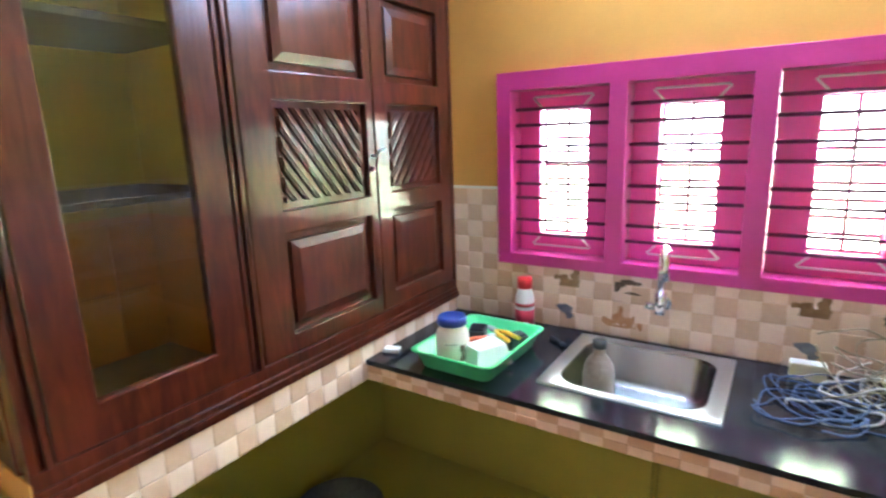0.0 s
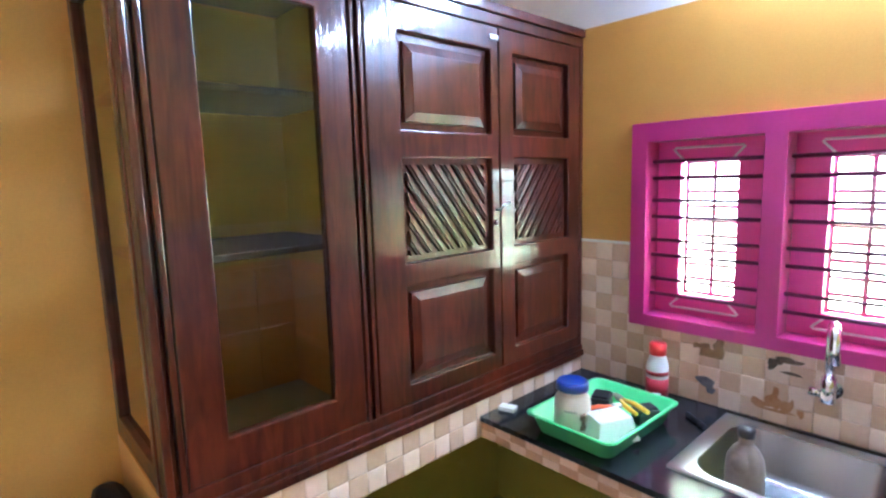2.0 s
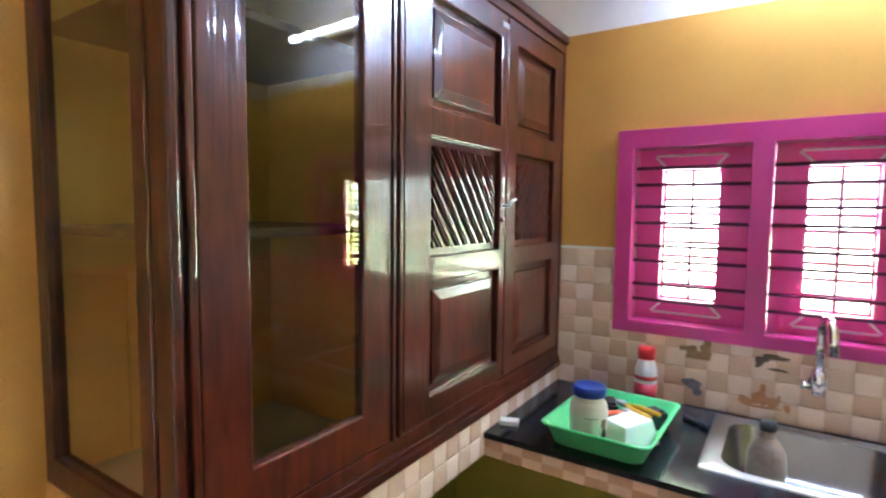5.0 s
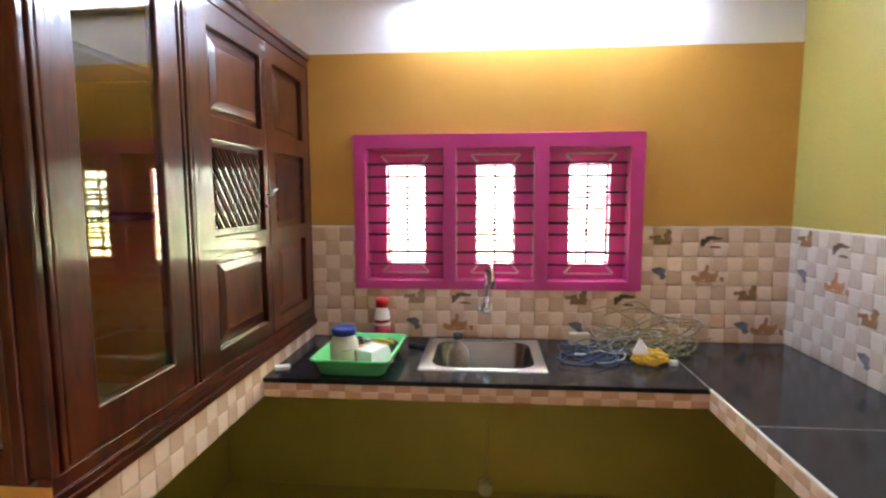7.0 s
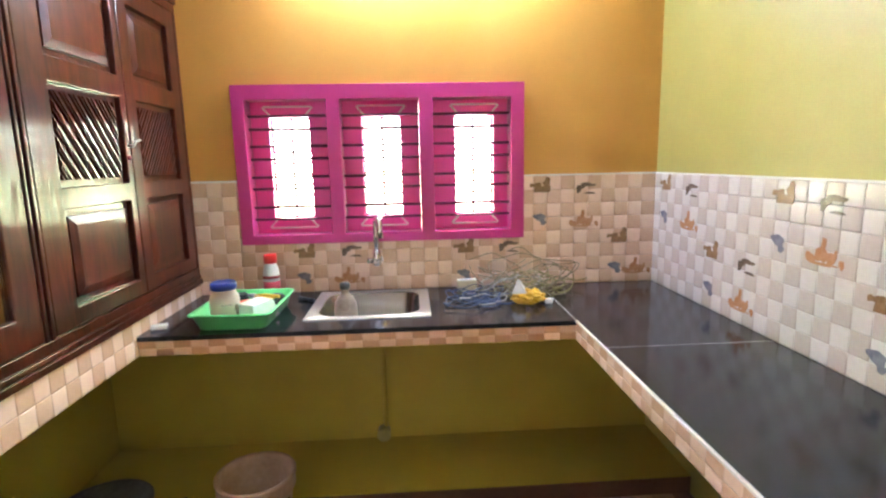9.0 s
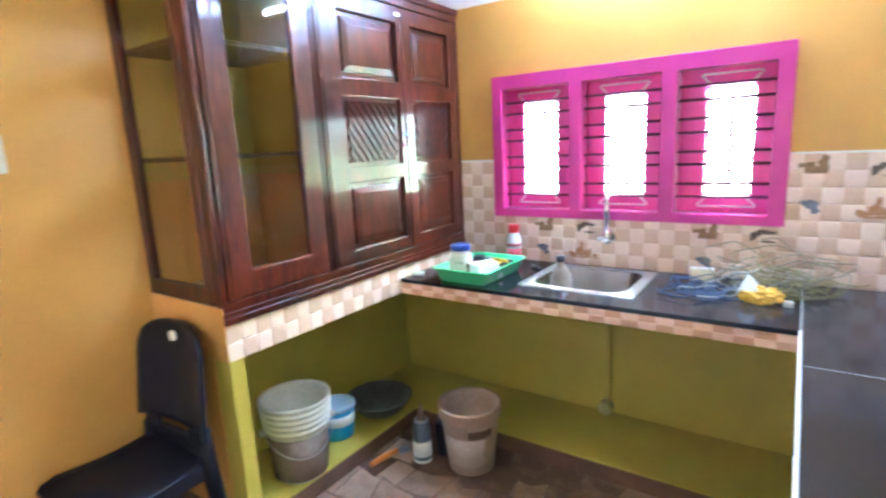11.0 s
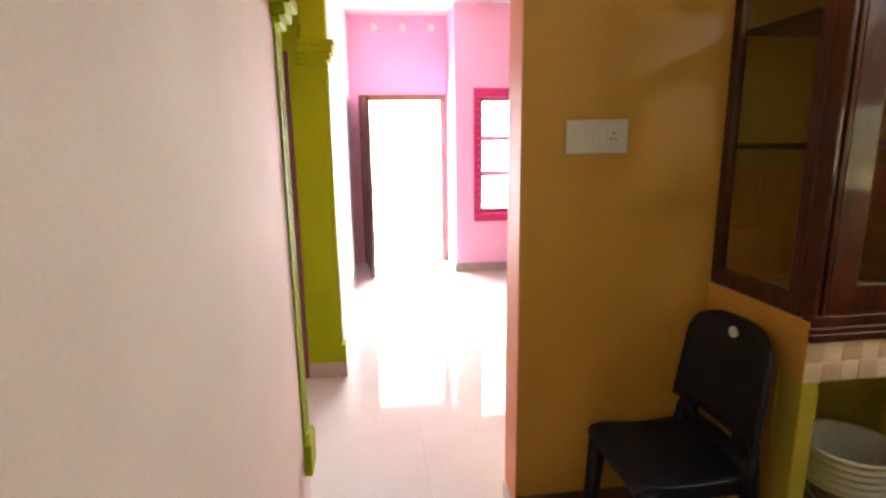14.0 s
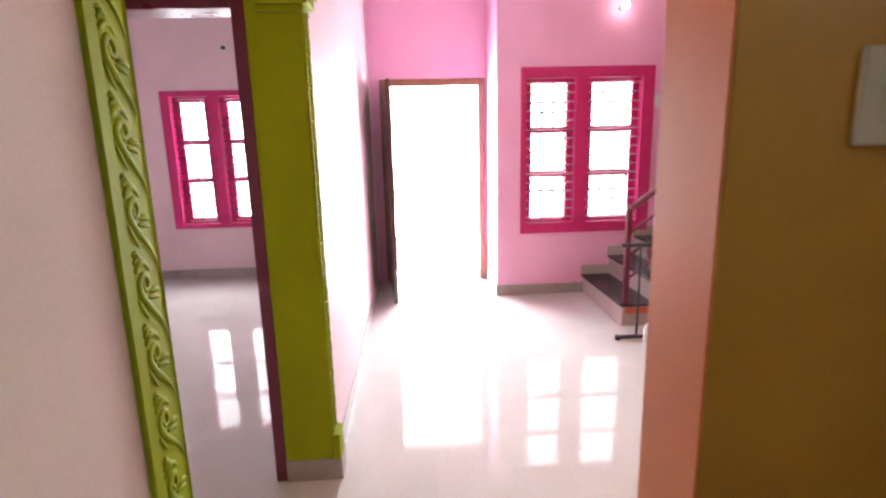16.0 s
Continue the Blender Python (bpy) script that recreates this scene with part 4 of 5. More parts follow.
def bucket(name, at, r0, r1, h, mat, label, ribs=True, turn=0.0):
    b = group_of(name, at, turn, label, "bucket")
    bm = bmesh.new()
    prof = [(0, 0.0), (r0 - 0.008, 0.0), (r0, 0.006), (r0 + (r1 - r0) * 0.62, h * 0.62)]
    if ribs:
        for k in range(4):
            z = 0.66 + 0.075 * k
            r = r0 + (r1 - r0) * z
            prof += [(r, h * z), (r + 0.011, h * (z + 0.008)), (r + 0.011, h * (z + 0.028)), (r + 0.002, h * (z + 0.036))]
    else:
        r = r0 + (r1 - r0) * 0.8
        prof += [(r, h * 0.8), (r + 0.01, h * 0.81), (r + 0.012, h * 0.84)]
    prof += [(r1, h * 0.96), (r1 + 0.008, h * 0.965), (r1 + 0.008, h), (r1 - 0.004, h), (r1 - 0.008, h * 0.97), (r0 - 0.006, 0.02), (0, 0.016)]
    lathe(bm, prof, (0, 0, 0), 40)
    part("shell", bm, mat, b)
    return b


def band(bm, r0, r1, z0, z1, a0=0.0, a1=2 * math.pi, n=40):
    """A printed band that hugs a slightly conical body."""
    full = abs(a1 - a0) > 6.2
    ring = []
    for k in range(n + 1):
        a = a0 + (a1 - a0) * k / n
        ring.append((bm.verts.new((r0 * math.cos(a), r0 * math.sin(a), z0)), bm.verts.new((r1 * math.cos(a), r1 * math.sin(a), z1)),
                     bm.verts.new(((r0 - 0.001) * math.cos(a), (r0 - 0.001) * math.sin(a), z0)), bm.verts.new(((r1 - 0.001) * math.cos(a), (r1 - 0.001) * math.sin(a), z1))))
    for p, q in zip(ring, ring[1:]):
        for i, j in ((0, 1), (1, 3), (3, 2), (2, 0)):
            f = bm.faces.new((p[i], q[i], q[j], p[j]))
            f.smooth = True


bk = bucket("paint_bucket", (-0.182, -1.158, 0.08), 0.115, 0.147, 0.36, BUCKET, "large off-white ribbed paint bucket on the ledge")
bm = bmesh.new()
band(bm, 0.1168, 0.135, 0.012, 0.215)
part("printed_band", bm, BUCKET_GREY, bk, "brown smeared lower body")
bm = bmesh.new()
tube(bm, [(0.15 * math.cos(a), 0.15 * math.sin(a) * 0.99, 0.245 - 0.1 * math.sin(math.pi * k / 16) - 0.01) for k, a in ((k, -1.9 + 2.9 * k / 16) for k in range(17))], 0.0025, 6)
part("handle", bm, WIRE, bk, "thin wire handle")
for a in (-1.9, 1.0):
    bm = bmesh.new()
    tube(bm, [(0.142 * math.cos(a), 0.142 * math.sin(a), 0.236), (0.162 * math.cos(a), 0.162 * math.sin(a), 0.236)], 0.016, 12)
    part("handle_lug", bm, BUCKET, bk)
bm = bmesh.new()
lathe(bm, [(0, 0.05), (0.09, 0.05), (0.109, 0.06), (0.115, 0.12), (0.113, 0.121), (0.106, 0.066), (0.09, 0.056), (0, 0.056)], (0, 0, 0), 40)
part("residue", bm, noisy("dried_mortar", (0.16, 0.13, 0.1), (0.42, 0.37, 0.3), 7, 60, 0.9, 0.05, 0.3), bk, "dried brown mortar smeared inside")
b2 = bucket("mud_bucket", (0.39, -0.64, 0.0), 0.105, 0.138, 0.32, BUCKET_TAN, "mud-stained beige bucket on the floor", ribs=False)
bm = bmesh.new()
band(bm, 0.11, 0.126, 0.05, 0.19, -2.3, -0.5, 20)
part("printed_patch", bm, noisy("worn_print", (0.34, 0.25, 0.19), (0.5, 0.4, 0.32), 9, 60, 0.5, 0.1, 0.05), b2, "worn pale print")
bm = bmesh.new()
band(bm, 0.126, 0.13, 0.195, 0.235, -1.1, -0.2, 12)
part("dark_patch", bm, BROWN_SKIRTING, b2)
BLUE = noisy("blue_plastic", (0.03, 0.2, 0.42), (0.06, 0.28, 0.52), 6, 90, 0.35, 0.08, 0.03)
PALE_BLUE = noisy("pale_blue_plastic", (0.4, 0.55, 0.66), (0.55, 0.68, 0.76), 6, 90, 0.35, 0.08, 0.03)
bt = group_of("blue_tub", (-0.255, -0.86, 0.08), 0, "blue and pale blue plastic tub on the ledge", "tub")
bm = bmesh.new()
lathe(bm, [(0, 0), (0.076, 0), (0.08, 0.005), (0.087, 0.15), (0, 0.15)], (0, 0, 0), 30)
part("body", bm, BLUE, bt)
bm = bmesh.new()
band(bm, 0.0845, 0.0868, 0.075, 0.125)
part("label_band", bm, PLASTIC_WHITE, bt)
bm = bmesh.new()
lathe(bm, [(0.087, 0.151), (0.092, 0.152), (0.092, 0.168), (0.085, 0.171), (0.079, 0.165), (0, 0.165)], (0, 0, 0), 30)
part("lid", bm, PALE_BLUE, bt)
bm = bmesh.new()
lathe(bm, [(0, 0.0), (0.063, 0.0), (0.117, 0.022), (0.157, 0.067), (0.17, 0.09), (0.177, 0.092), (0.177, 0.098), (0.167, 0.098), (0.148, 0.067), (0.108, 0.031), (0.054, 0.012), (0, 0.012)], (-0.215, -0.585, 0.08), 40)
thing("mortar_pan", bm, noisy("dirty_iron", (0.06, 0.06, 0.055), (0.16, 0.15, 0.14), 9, 70, 0.6, 0.12, 0.2), "dirty dark iron mortar pan on the ledge", "pan")
tin = group_of("adhesive_bottle", (0.165, -0.72, 0), 0, "grey tin bottle with a white label and brown nozzle", "bottle")
bm = bmesh.new()
lathe(bm, [(0, 0), (0.04, 0), (0.044, 0.006), (0.044, 0.165), (0.036, 0.19), (0.024, 0.2), (0, 0.2)], (0, 0, 0), 28)
part("body", bm, noisy("grey_tin", (0.07, 0.08, 0.1), (0.16, 0.17, 0.2), 9, 90, 0.4, 0.08, 0.03), tin)
bm = bmesh.new()
band(bm, 0.0448, 0.0448, 0.03, 0.105)
part("label", bm, PLASTIC_WHITE, tin, "white paper label")
bm = bmesh.new()
band(bm, 0.0455, 0.0455, 0.0, 0.012)
part("base_ring", bm, PLASTIC_WHITE, tin)
bm = bmesh.new()
lathe(bm, [(0.03, 0.197), (0.034, 0.199), (0.034, 0.208), (0.026, 0.21)], (0, 0, 0), 20)
part("rim", bm, STEEL, tin, "bright metal rim")
bm = bmesh.new()
lathe(bm, [(0.026, 0.209), (0.02, 0.215), (0.011, 0.25), (0.006, 0.285), (0, 0.286)], (0, 0, 0), 16)
part("nozzle", bm, BROWN_SKIRTING, tin, "brown conical nozzle")
dark_can = group_of("dark_can", (0.225, -0.62, 0), 0, "small black can on the floor beside the bottle", "can")
bm = bmesh.new()
lathe(bm, [(0, 0), (0.04, 0), (0.043, 0.005), (0.043, 0.15), (0.038, 0.16), (0, 0.16)], (0, 0, 0), 24)
part("body", bm, NAVY, dark_can)
bm = bmesh.new()
lathe(bm, [(0.03, 0.16), (0.032, 0.161), (0.032, 0.178), (0, 0.18)], (0, 0, 0), 20)
part("cap", bm, BLACK, dark_can)
trowel = group_of("float_trowel", (0.02, -0.8, 0.0), 78, "orange-handled trowel lying on the floor", "trowel")
bm = bmesh.new()
tube(bm, [(-0.11, 0, 0.016), (-0.05, 0, 0.02), (0.05, 0, 0.018)], [0.011, 0.015, 0.012], 10)
part("handle", bm, noisy("orange_plastic", (0.6, 0.2, 0.02), (0.75, 0.28, 0.04), 8, 90, 0.4, 0.08, 0.04), trowel)
bm = bmesh.new()
prism(bm, [(0.05, -0.025), (0.1, -0.03), (0.12, 0.0), (0.1, 0.03), (0.05, 0.025)], "z", 0.002, 0.0045)
part("blade", bm, WIRE, trowel)
pipe = group_of("waste_pipe", (0.84, 0, 0), 0, "pale waste pipe below the sink", "pipe")
bm = bmesh.new()
tube(bm, [(0, -0.012, 0.7), (0, -0.012, 0.2), (0, -0.014, 0.15)], 0.011, 12)
part("riser", bm, LIME, pipe, "lime painted pipe")
bm = bmesh.new()
tube(bm, [(-0.01, -0.001, 0.125), (-0.01, -0.055, 0.115)], [0.03, 0.034], 16)
part("outlet", bm, noisy("olive_pipe_plastic", (0.44, 0.42, 0.16), (0.54, 0.51, 0.22), 8, 90, 0.5, 0.08, 0.05), pipe, "pale olive pipe end")

# ---- things on the worktop ----
GREEN = noisy("green_tray_plastic", (0.12, 0.52, 0.16), (0.18, 0.62, 0.22), 6, 90, 0.3, 0.08, 0.03)
CRIMSON_PRINT = noisy("crimson_print", (0.36, 0.02, 0.04), (0.46, 0.035, 0.06), 30, 90, 0.35, 0.08, 0.0)
RED = noisy("red_plastic", (0.62, 0.025, 0.025), (0.74, 0.04, 0.04), 6, 90, 0.3, 0.08, 0.03)
ORANGE_RED = noisy("orange_red_plastic", (0.65, 0.1, 0.03), (0.75, 0.15, 0.05), 6, 90, 0.3, 0.08, 0.03)
YELLOW_PL = noisy("yellow_plastic", (0.65, 0.38, 0.01), (0.8, 0.5, 0.02), 8, 60, 0.35, 0.08, 0.1)
BLUE_LID = noisy("blue_lid_plastic", (0.01, 0.025, 0.17), (0.016, 0.04, 0.23), 6, 90, 0.3, 0.08, 0.03)
tray = group_of("plastic_tray", (0.325, -0.39, 0.85), -1.5, "bright green rectangular plastic tray on black granite", "tray")
bm = bmesh.new()
lv = [(0.118, 0.165, 0.03, 0.0), (0.124, 0.171, 0.03, 0.004), (0.142, 0.19, 0.03, 0.058), (0.152, 0.2, 0.03, 0.06), (0.154, 0.202, 0.03, 0.064), (0.15, 0.198, 0.03, 0.067), (0.139, 0.187, 0.03, 0.062), (0.12, 0.167, 0.028, 0.007)]
rings_mesh(bm, [[(x, y, h) for x, y in rounded(-a, -b, a, b, r)] for a, b, r, h in lv])
bm.faces.new([v for v in bm.verts if abs(v.co.z) < 1e-6][: 28])
part("shell", bm, GREEN, tray)

jar = group_of("plastic_jar", (0.28, -0.49, 0.857), 25, "white plastic jar with a blue lid in the tray", "jar")
bm = bmesh.new()
lathe(bm, [(0, 0), (0.048, 0), (0.054, 0.008), (0.0545, 0.09), (0.052, 0.108), (0.045, 0.12), (0.042, 0.123), (0.042, 0.137), (0, 0.137)], (0, 0, 0), 32)
part("body", bm, noisy("cream_plastic", (0.52, 0.44, 0.36), (0.63, 0.55, 0.46), 6, 90, 0.35, 0.08, 0.03), jar)
bm = bmesh.new()
lathe(bm, [(0.045, 0.134), (0.048, 0.136), (0.048, 0.156), (0.044, 0.162), (0.038, 0.16), (0, 0.16)], (0, 0, 0), 36)
part("lid", bm, BLUE_LID, jar, "ribbed blue screw lid")
bm = bmesh.new()
for z0, z1, a0, a1 in ((0.024, 0.04, -1.0, -0.62), (0.038, 0.06, -0.92, -0.7), (0.056, 0.078, -1.02, -0.66), (0.03, 0.036, -0.6, -0.45)):
    band(bm, 0.0552, 0.0552, z0, z1, a0, a1, 6)
part("print", bm, BROWN_SKIRTING, jar, "dark brown print")
bm = bmesh.new()
band(bm, 0.0552, 0.0552, 0.08, 0.086, -1.9, -1.2, 6)
part("print", bm, SKIRTING, jar)

bottle = group_of("cleaner_bottle", (0.345, -0.066, 0.85), 0, "white bottle with a red cap and red label by the wall", "bottle")
bm = bmesh.new()
lathe(bm, [(0, 0), (0.034, 0), (0.037, 0.005), (0.037, 0.105), (0.035, 0.125), (0.027, 0.15), (0.025, 0.158), (0, 0.158)], (0, 0, 0), 28)
part("body", bm, PLASTIC_WHITE, bottle)
bm = bmesh.new()
lathe(bm, [(0.025, 0.157), (0.029, 0.158), (0.029, 0.192), (0.026, 0.2), (0, 0.2)], (0, 0, 0), 28)
part("cap", bm, RED, bottle, "red screw cap")
bm = bmesh.new()
band(bm, 0.0376, 0.0376, 0.01, 0.076)
part("label_band", bm, CRIMSON_PRINT, bottle, "crimson printed label")
bm = bmesh.new()
band(bm, 0.0376, 0.0374, 0.088, 0.102)
part("label_stripe", bm, noisy("dark_red_print", (0.3, 0.02, 0.02), (0.38, 0.03, 0.03), 6, 90, 0.4, 0.08, 0.0), bottle)
bm = bmesh.new()
band(bm, 0.0381, 0.0381, 0.012, 0.03, -1.5, -0.8, 6)
part("label_patch", bm, PLASTIC_WHITE, bottle)

sb3 = group_of("water_bottle", (0.716, -0.345, 0.7155), 0, "cloudy plastic bottle with a dark cap standing in the sink", "bottle")
bm = bmesh.new()
lathe(bm, [(0, 0), (0.042, 0), (0.047, 0.008), (0.046, 0.06), (0.0475, 0.066), (0.0475, 0.138), (0.044, 0.168), (0.032, 0.192), (0.02, 0.204), (0.017, 0.21), (0.017, 0.228), (0, 0.228)], (0, 0, 0), 28)
part("body", bm, noisy("cloudy_plastic", (0.22, 0.17, 0.14), (0.38, 0.31, 0.26), 8, 60, 0.3, 0.08, 0.03), sb3)
bm = bmesh.new()
lathe(bm, [(0.018, 0.226), (0.021, 0.227), (0.021, 0.25), (0, 0.252)], (0, 0, 0), 20)
part("cap", bm, BLACK, sb3, "black screw cap")
bm = bmesh.new()
band(bm, 0.0478, 0.0474, 0.008, 0.045)
part("dark_band", bm, NAVY, sb3)

tub = group_of("foam_box", (0.385, -0.455, 0.857), -28, "white foam packing box lying in the tray", "box")
bm = bmesh.new()
lv = [(0.05, 0.066, 0.003), (0.053, 0.069, 0.005), (0.04, 0.054, 0.073), (0.038, 0.052, 0.0745)]
rings_mesh(bm, [[(x, y, h) for x, y in rounded(-a, -b, a, b, 0.002, 1)] for a, b, h in lv])
for f in bm.faces:
    f.smooth = False
bmesh.ops.rotate(bm, verts=bm.verts, cent=(0, 0, 0), matrix=Matrix.Rotation(radians(2), 3, "X"))
part("shell", bm, PLASTIC_WHITE, tub)


def pliers(name, at, turn, mat, label):
    p = group_of(name, at, turn, label, "pliers")
    for s in (-1, 1):
        bm = bmesh.new()
        tube(bm, [(0.0, 0.004 * s, 0.008), (-0.04, 0.018 * s, 0.01), (-0.11, 0.02 * s, 0.012)], [0.006, 0.008, 0.007], 8)
        part("grip", bm, mat, p)
        bm = bmesh.new()
        tube(bm, [(0.0, -0.003 * s, 0.008), (0.02, -0.006 * s, 0.008), (0.055, -0.001 * s, 0.008)], [0.008, 0.008, 0.003], 6)
        part("jaw", bm, WIRE, p)
    return p


pliers("pliers", (0.345, -0.37, 0.905), 70, ORANGE_RED, "orange-handled pliers lying in the tray")
pliers("pliers", (0.34, -0.3, 0.905), 150, YELLOW_PL, "yellow-handled pliers lying in the tray")
for at, turn, s, lab in (((0.29, -0.34, 0.857), 20, (0.03, 0.04, 0.07), "black tool case in the tray"), ((0.415, -0.29, 0.857), -35, (0.028, 0.035, 0.05), "black adapter in the tray")):
    ob = group_of("black_adapter", at, turn, lab, "adapter")
    boxes("case", BLACK, (-s[0], -s[1], 0, s[0], s[1], s[2]), parent=ob, bevel=0.004)
    boxes("lid", NAVY, (-s[0] * 0.8, -s[1] * 0.8, s[2], s[0] * 0.8, s[1] * 0.8, s[2] + 0.006), parent=ob, bevel=0.002)
pen = group_of("marker_pen", (0.52, -0.17, 0.85), -35, "black marker pen lying on the granite", "pen")
bm = bmesh.new()
tube(bm, [(-0.045, 0, 0.008), (0.02, 0, 0.008)], 0.0075, 10)
part("barrel", bm, BLACK, pen)
bm = bmesh.new()
tube(bm, [(0.02, 0, 0.008), (0.05, 0, 0.008)], [0.0083, 0.007], 10)
part("cap", bm, NAVY, pen)
mb = group_of("matchbox", (0.035, -0.505, 0.85), 18, "small white box lying at the worktop's end", "box")
boxes("sleeve", PLASTIC_WHITE, (-0.028, -0.018, 0, 0.028, 0.018, 0.014), parent=mb, bevel=0.0015)
boxes("tray", SKIRTING, (0.028, -0.014, 0.002, 0.03, 0.014, 0.012), parent=mb)
sp = group_of("soap_box", (1.25, -0.075, 0.85), 5, "pale yellow carton on the granite by the wall", "box")
boxes("carton", noisy("pale_yellow_card", (0.7, 0.62, 0.38), (0.78, 0.7, 0.46), 8, 90, 0.5, 0.08, 0.04), (-0.045, -0.02, 0, 0.045, 0.02, 0.05), parent=sp, bevel=0.002)
boxes("flap", PLASTIC_WHITE, (-0.044, -0.019, 0.05, 0.044, 0.019, 0.0515), parent=sp)

# cables: loose coils of thin wire
CABLE_BLUE = noisy("blue_cable", (0.025, 0.04, 0.095), (0.06, 0.085, 0.165), 12, 90, 0.65, 0.08, 0.02)
CABLE_GREY = noisy("beige_cable", (0.15, 0.115, 0.06), (0.27, 0.22, 0.13), 12, 90, 0.65, 0.08, 0.02)
CABLE_WHITE = noisy("white_cable", (0.34, 0.31, 0.26), (0.48, 0.45, 0.4), 12, 90, 0.65, 0.08, 0.02)
CABLE_OLIVE = noisy("olive_cable", (0.2, 0.17, 0.05), (0.32, 0.28, 0.1), 12, 90, 0.65, 0.08, 0.02)


def coil(name, seed, at, rx, ry, rz, loops, mat, label, r=0.0028, wander=0.5):
    g = random.Random(seed)
    c = group_of(name, at, 0, label, "cable", "cables on the worktop")
    for k in range(loops):
        bm = bmesh.new()
        cx, cy = g.uniform(-rx, rx) * wander, g.uniform(-ry, ry) * wander
        a, b = rx * g.uniform(0.4, 0.75), ry * g.uniform(0.4, 0.8)
        lift, turn, tilt = rz * g.uniform(0.15, 0.5), g.uniform(0, 6.28), g.uniform(-0.6, 0.6)
        span = g.uniform(4.6, 7.4)
        pts = []
        for i in range(37):
            t = turn + span * i / 36
            w = 1 + 0.12 * math.sin(3 * t + k) + 0.05 * i / 36
            x, y = cx + a * w * math.cos(t), cy + b * w * math.sin(t + tilt)
            z = lift * (1 + math.sin(t + k) * 0.95) + 0.006 * math.sin(5 * t + k)
            pts.append((x, y, max(r, z)))
        pts = [(x, min(y, -at[1] - 0.014), z) for x, y, z in pts]
        tube(bm, pts, r, 6)
        part("loop", bm, mat, c)
    return c


coil("cable_coil", 3, (1.275, -0.25, 0.85), 0.16, 0.14, 0.03, 9, CABLE_BLUE, "tangled blue cable on black granite", 0.0023)
coil("cable_coil", 5, (1.49, -0.16, 0.85), 0.22, 0.13, 0.2, 14, CABLE_GREY, "loose coil of beige cable by the wall", 0.0024)
coil("cable_coil", 8, (1.44, -0.16, 0.85), 0.17, 0.12, 0.18, 3, CABLE_WHITE, "loops of white cable over the tangle", 0.0032)
coil("cable_coil", 11, (1.58, -0.18, 0.85), 0.2, 0.12, 0.12, 9, CABLE_OLIVE, "loose olive cable on black granite", 0.0024)
coil("cable_coil", 17, (1.3, -0.32, 0.85), 0.13, 0.1, 0.02, 1, CABLE_WHITE, "short pale cable ends on black granite", 0.0032)
bag = group_of("plastic_bag", (1.485, -0.335, 0.85), 0, "crumpled yellow plastic bag among the cables", "bag")
bm = bmesh.new()
bmesh.ops.create_icosphere(bm, subdivisions=4, radius=1.0)
for v in bm.verts:
    n = noise.noise(v.co * 2.3) * 0.35 + noise.noise(v.co * 6.0) * 0.2
    p = v.co * (1 + n)
    v.co = Vector((p.x * 0.066, p.y * 0.038, max(0.0, 0.026 + p.z * 0.034)))
part("sheet", bm, YELLOW_PL, bag)
bm = bmesh.new()
base = [(-0.075, -0.02, 0.045), (-0.012, -0.026, 0.048), (0.0, 0.018, 0.05), (-0.06, 0.024, 0.046)]
tips = [bm.verts.new((-0.046, 0.002, 0.104)), bm.verts.new((-0.036, -0.004, 0.1))]
foot = [bm.verts.new(p) for p in base]
for tri in ((foot[0], foot[1], tips[1]), (foot[0], tips[1], tips[0]), (foot[1], foot[2], tips[1]), (foot[2], foot[3], tips[0]), (foot[2], tips[0], tips[1]), (foot[3], foot[0], tips[0])):
    bm.faces.new(tri)
bm.faces.new(foot[::-1])
part("paper_wad", bm, PLASTIC_WHITE, bag, "white folded paper cone")
boxes("plug", PLASTIC_WHITE, (0.07, -0.025, 0.0, 0.1, 0.0, 0.02), parent=bag, bevel=0.003)

# ---- printed pictures on the tiles ----
PRINTS = {
    "basket": noisy("brown_print", (0.17, 0.095, 0.04), (0.34, 0.21, 0.1), 40, 200, 0.2, 0.05, 0.0),
    "bird": noisy("dark_print", (0.05, 0.035, 0.025), (0.2, 0.14, 0.09), 40, 200, 0.2, 0.05, 0.0),
    "cup": noisy("blue_grey_print", (0.1, 0.1, 0.14), (0.26, 0.25, 0.28), 40, 200, 0.2, 0.05, 0.0),
    "fruit": noisy("orange_print", (0.36, 0.15, 0.05), (0.5, 0.28, 0.14), 40, 200, 0.2, 0.05, 0.0),
}


def blob(bm, cx, cz, rx, rz, seed, depth):
    g = random.Random(seed)
    ph = [g.uniform(0, 6.28) for _ in range(3)]
    pts = []
    for k in range(18):
        a = 2 * math.pi * k / 18
        w = 1 + 0.14 * math.sin(2 * a + ph[0]) + 0.12 * math.sin(3 * a + ph[1]) + 0.1 * math.sin(5 * a + ph[2])
        pts.append((cx + rx * w * math.cos(a), cz + rz * w * math.sin(a)))
    prism(bm, pts, "y", -depth, -depth + 0.002)


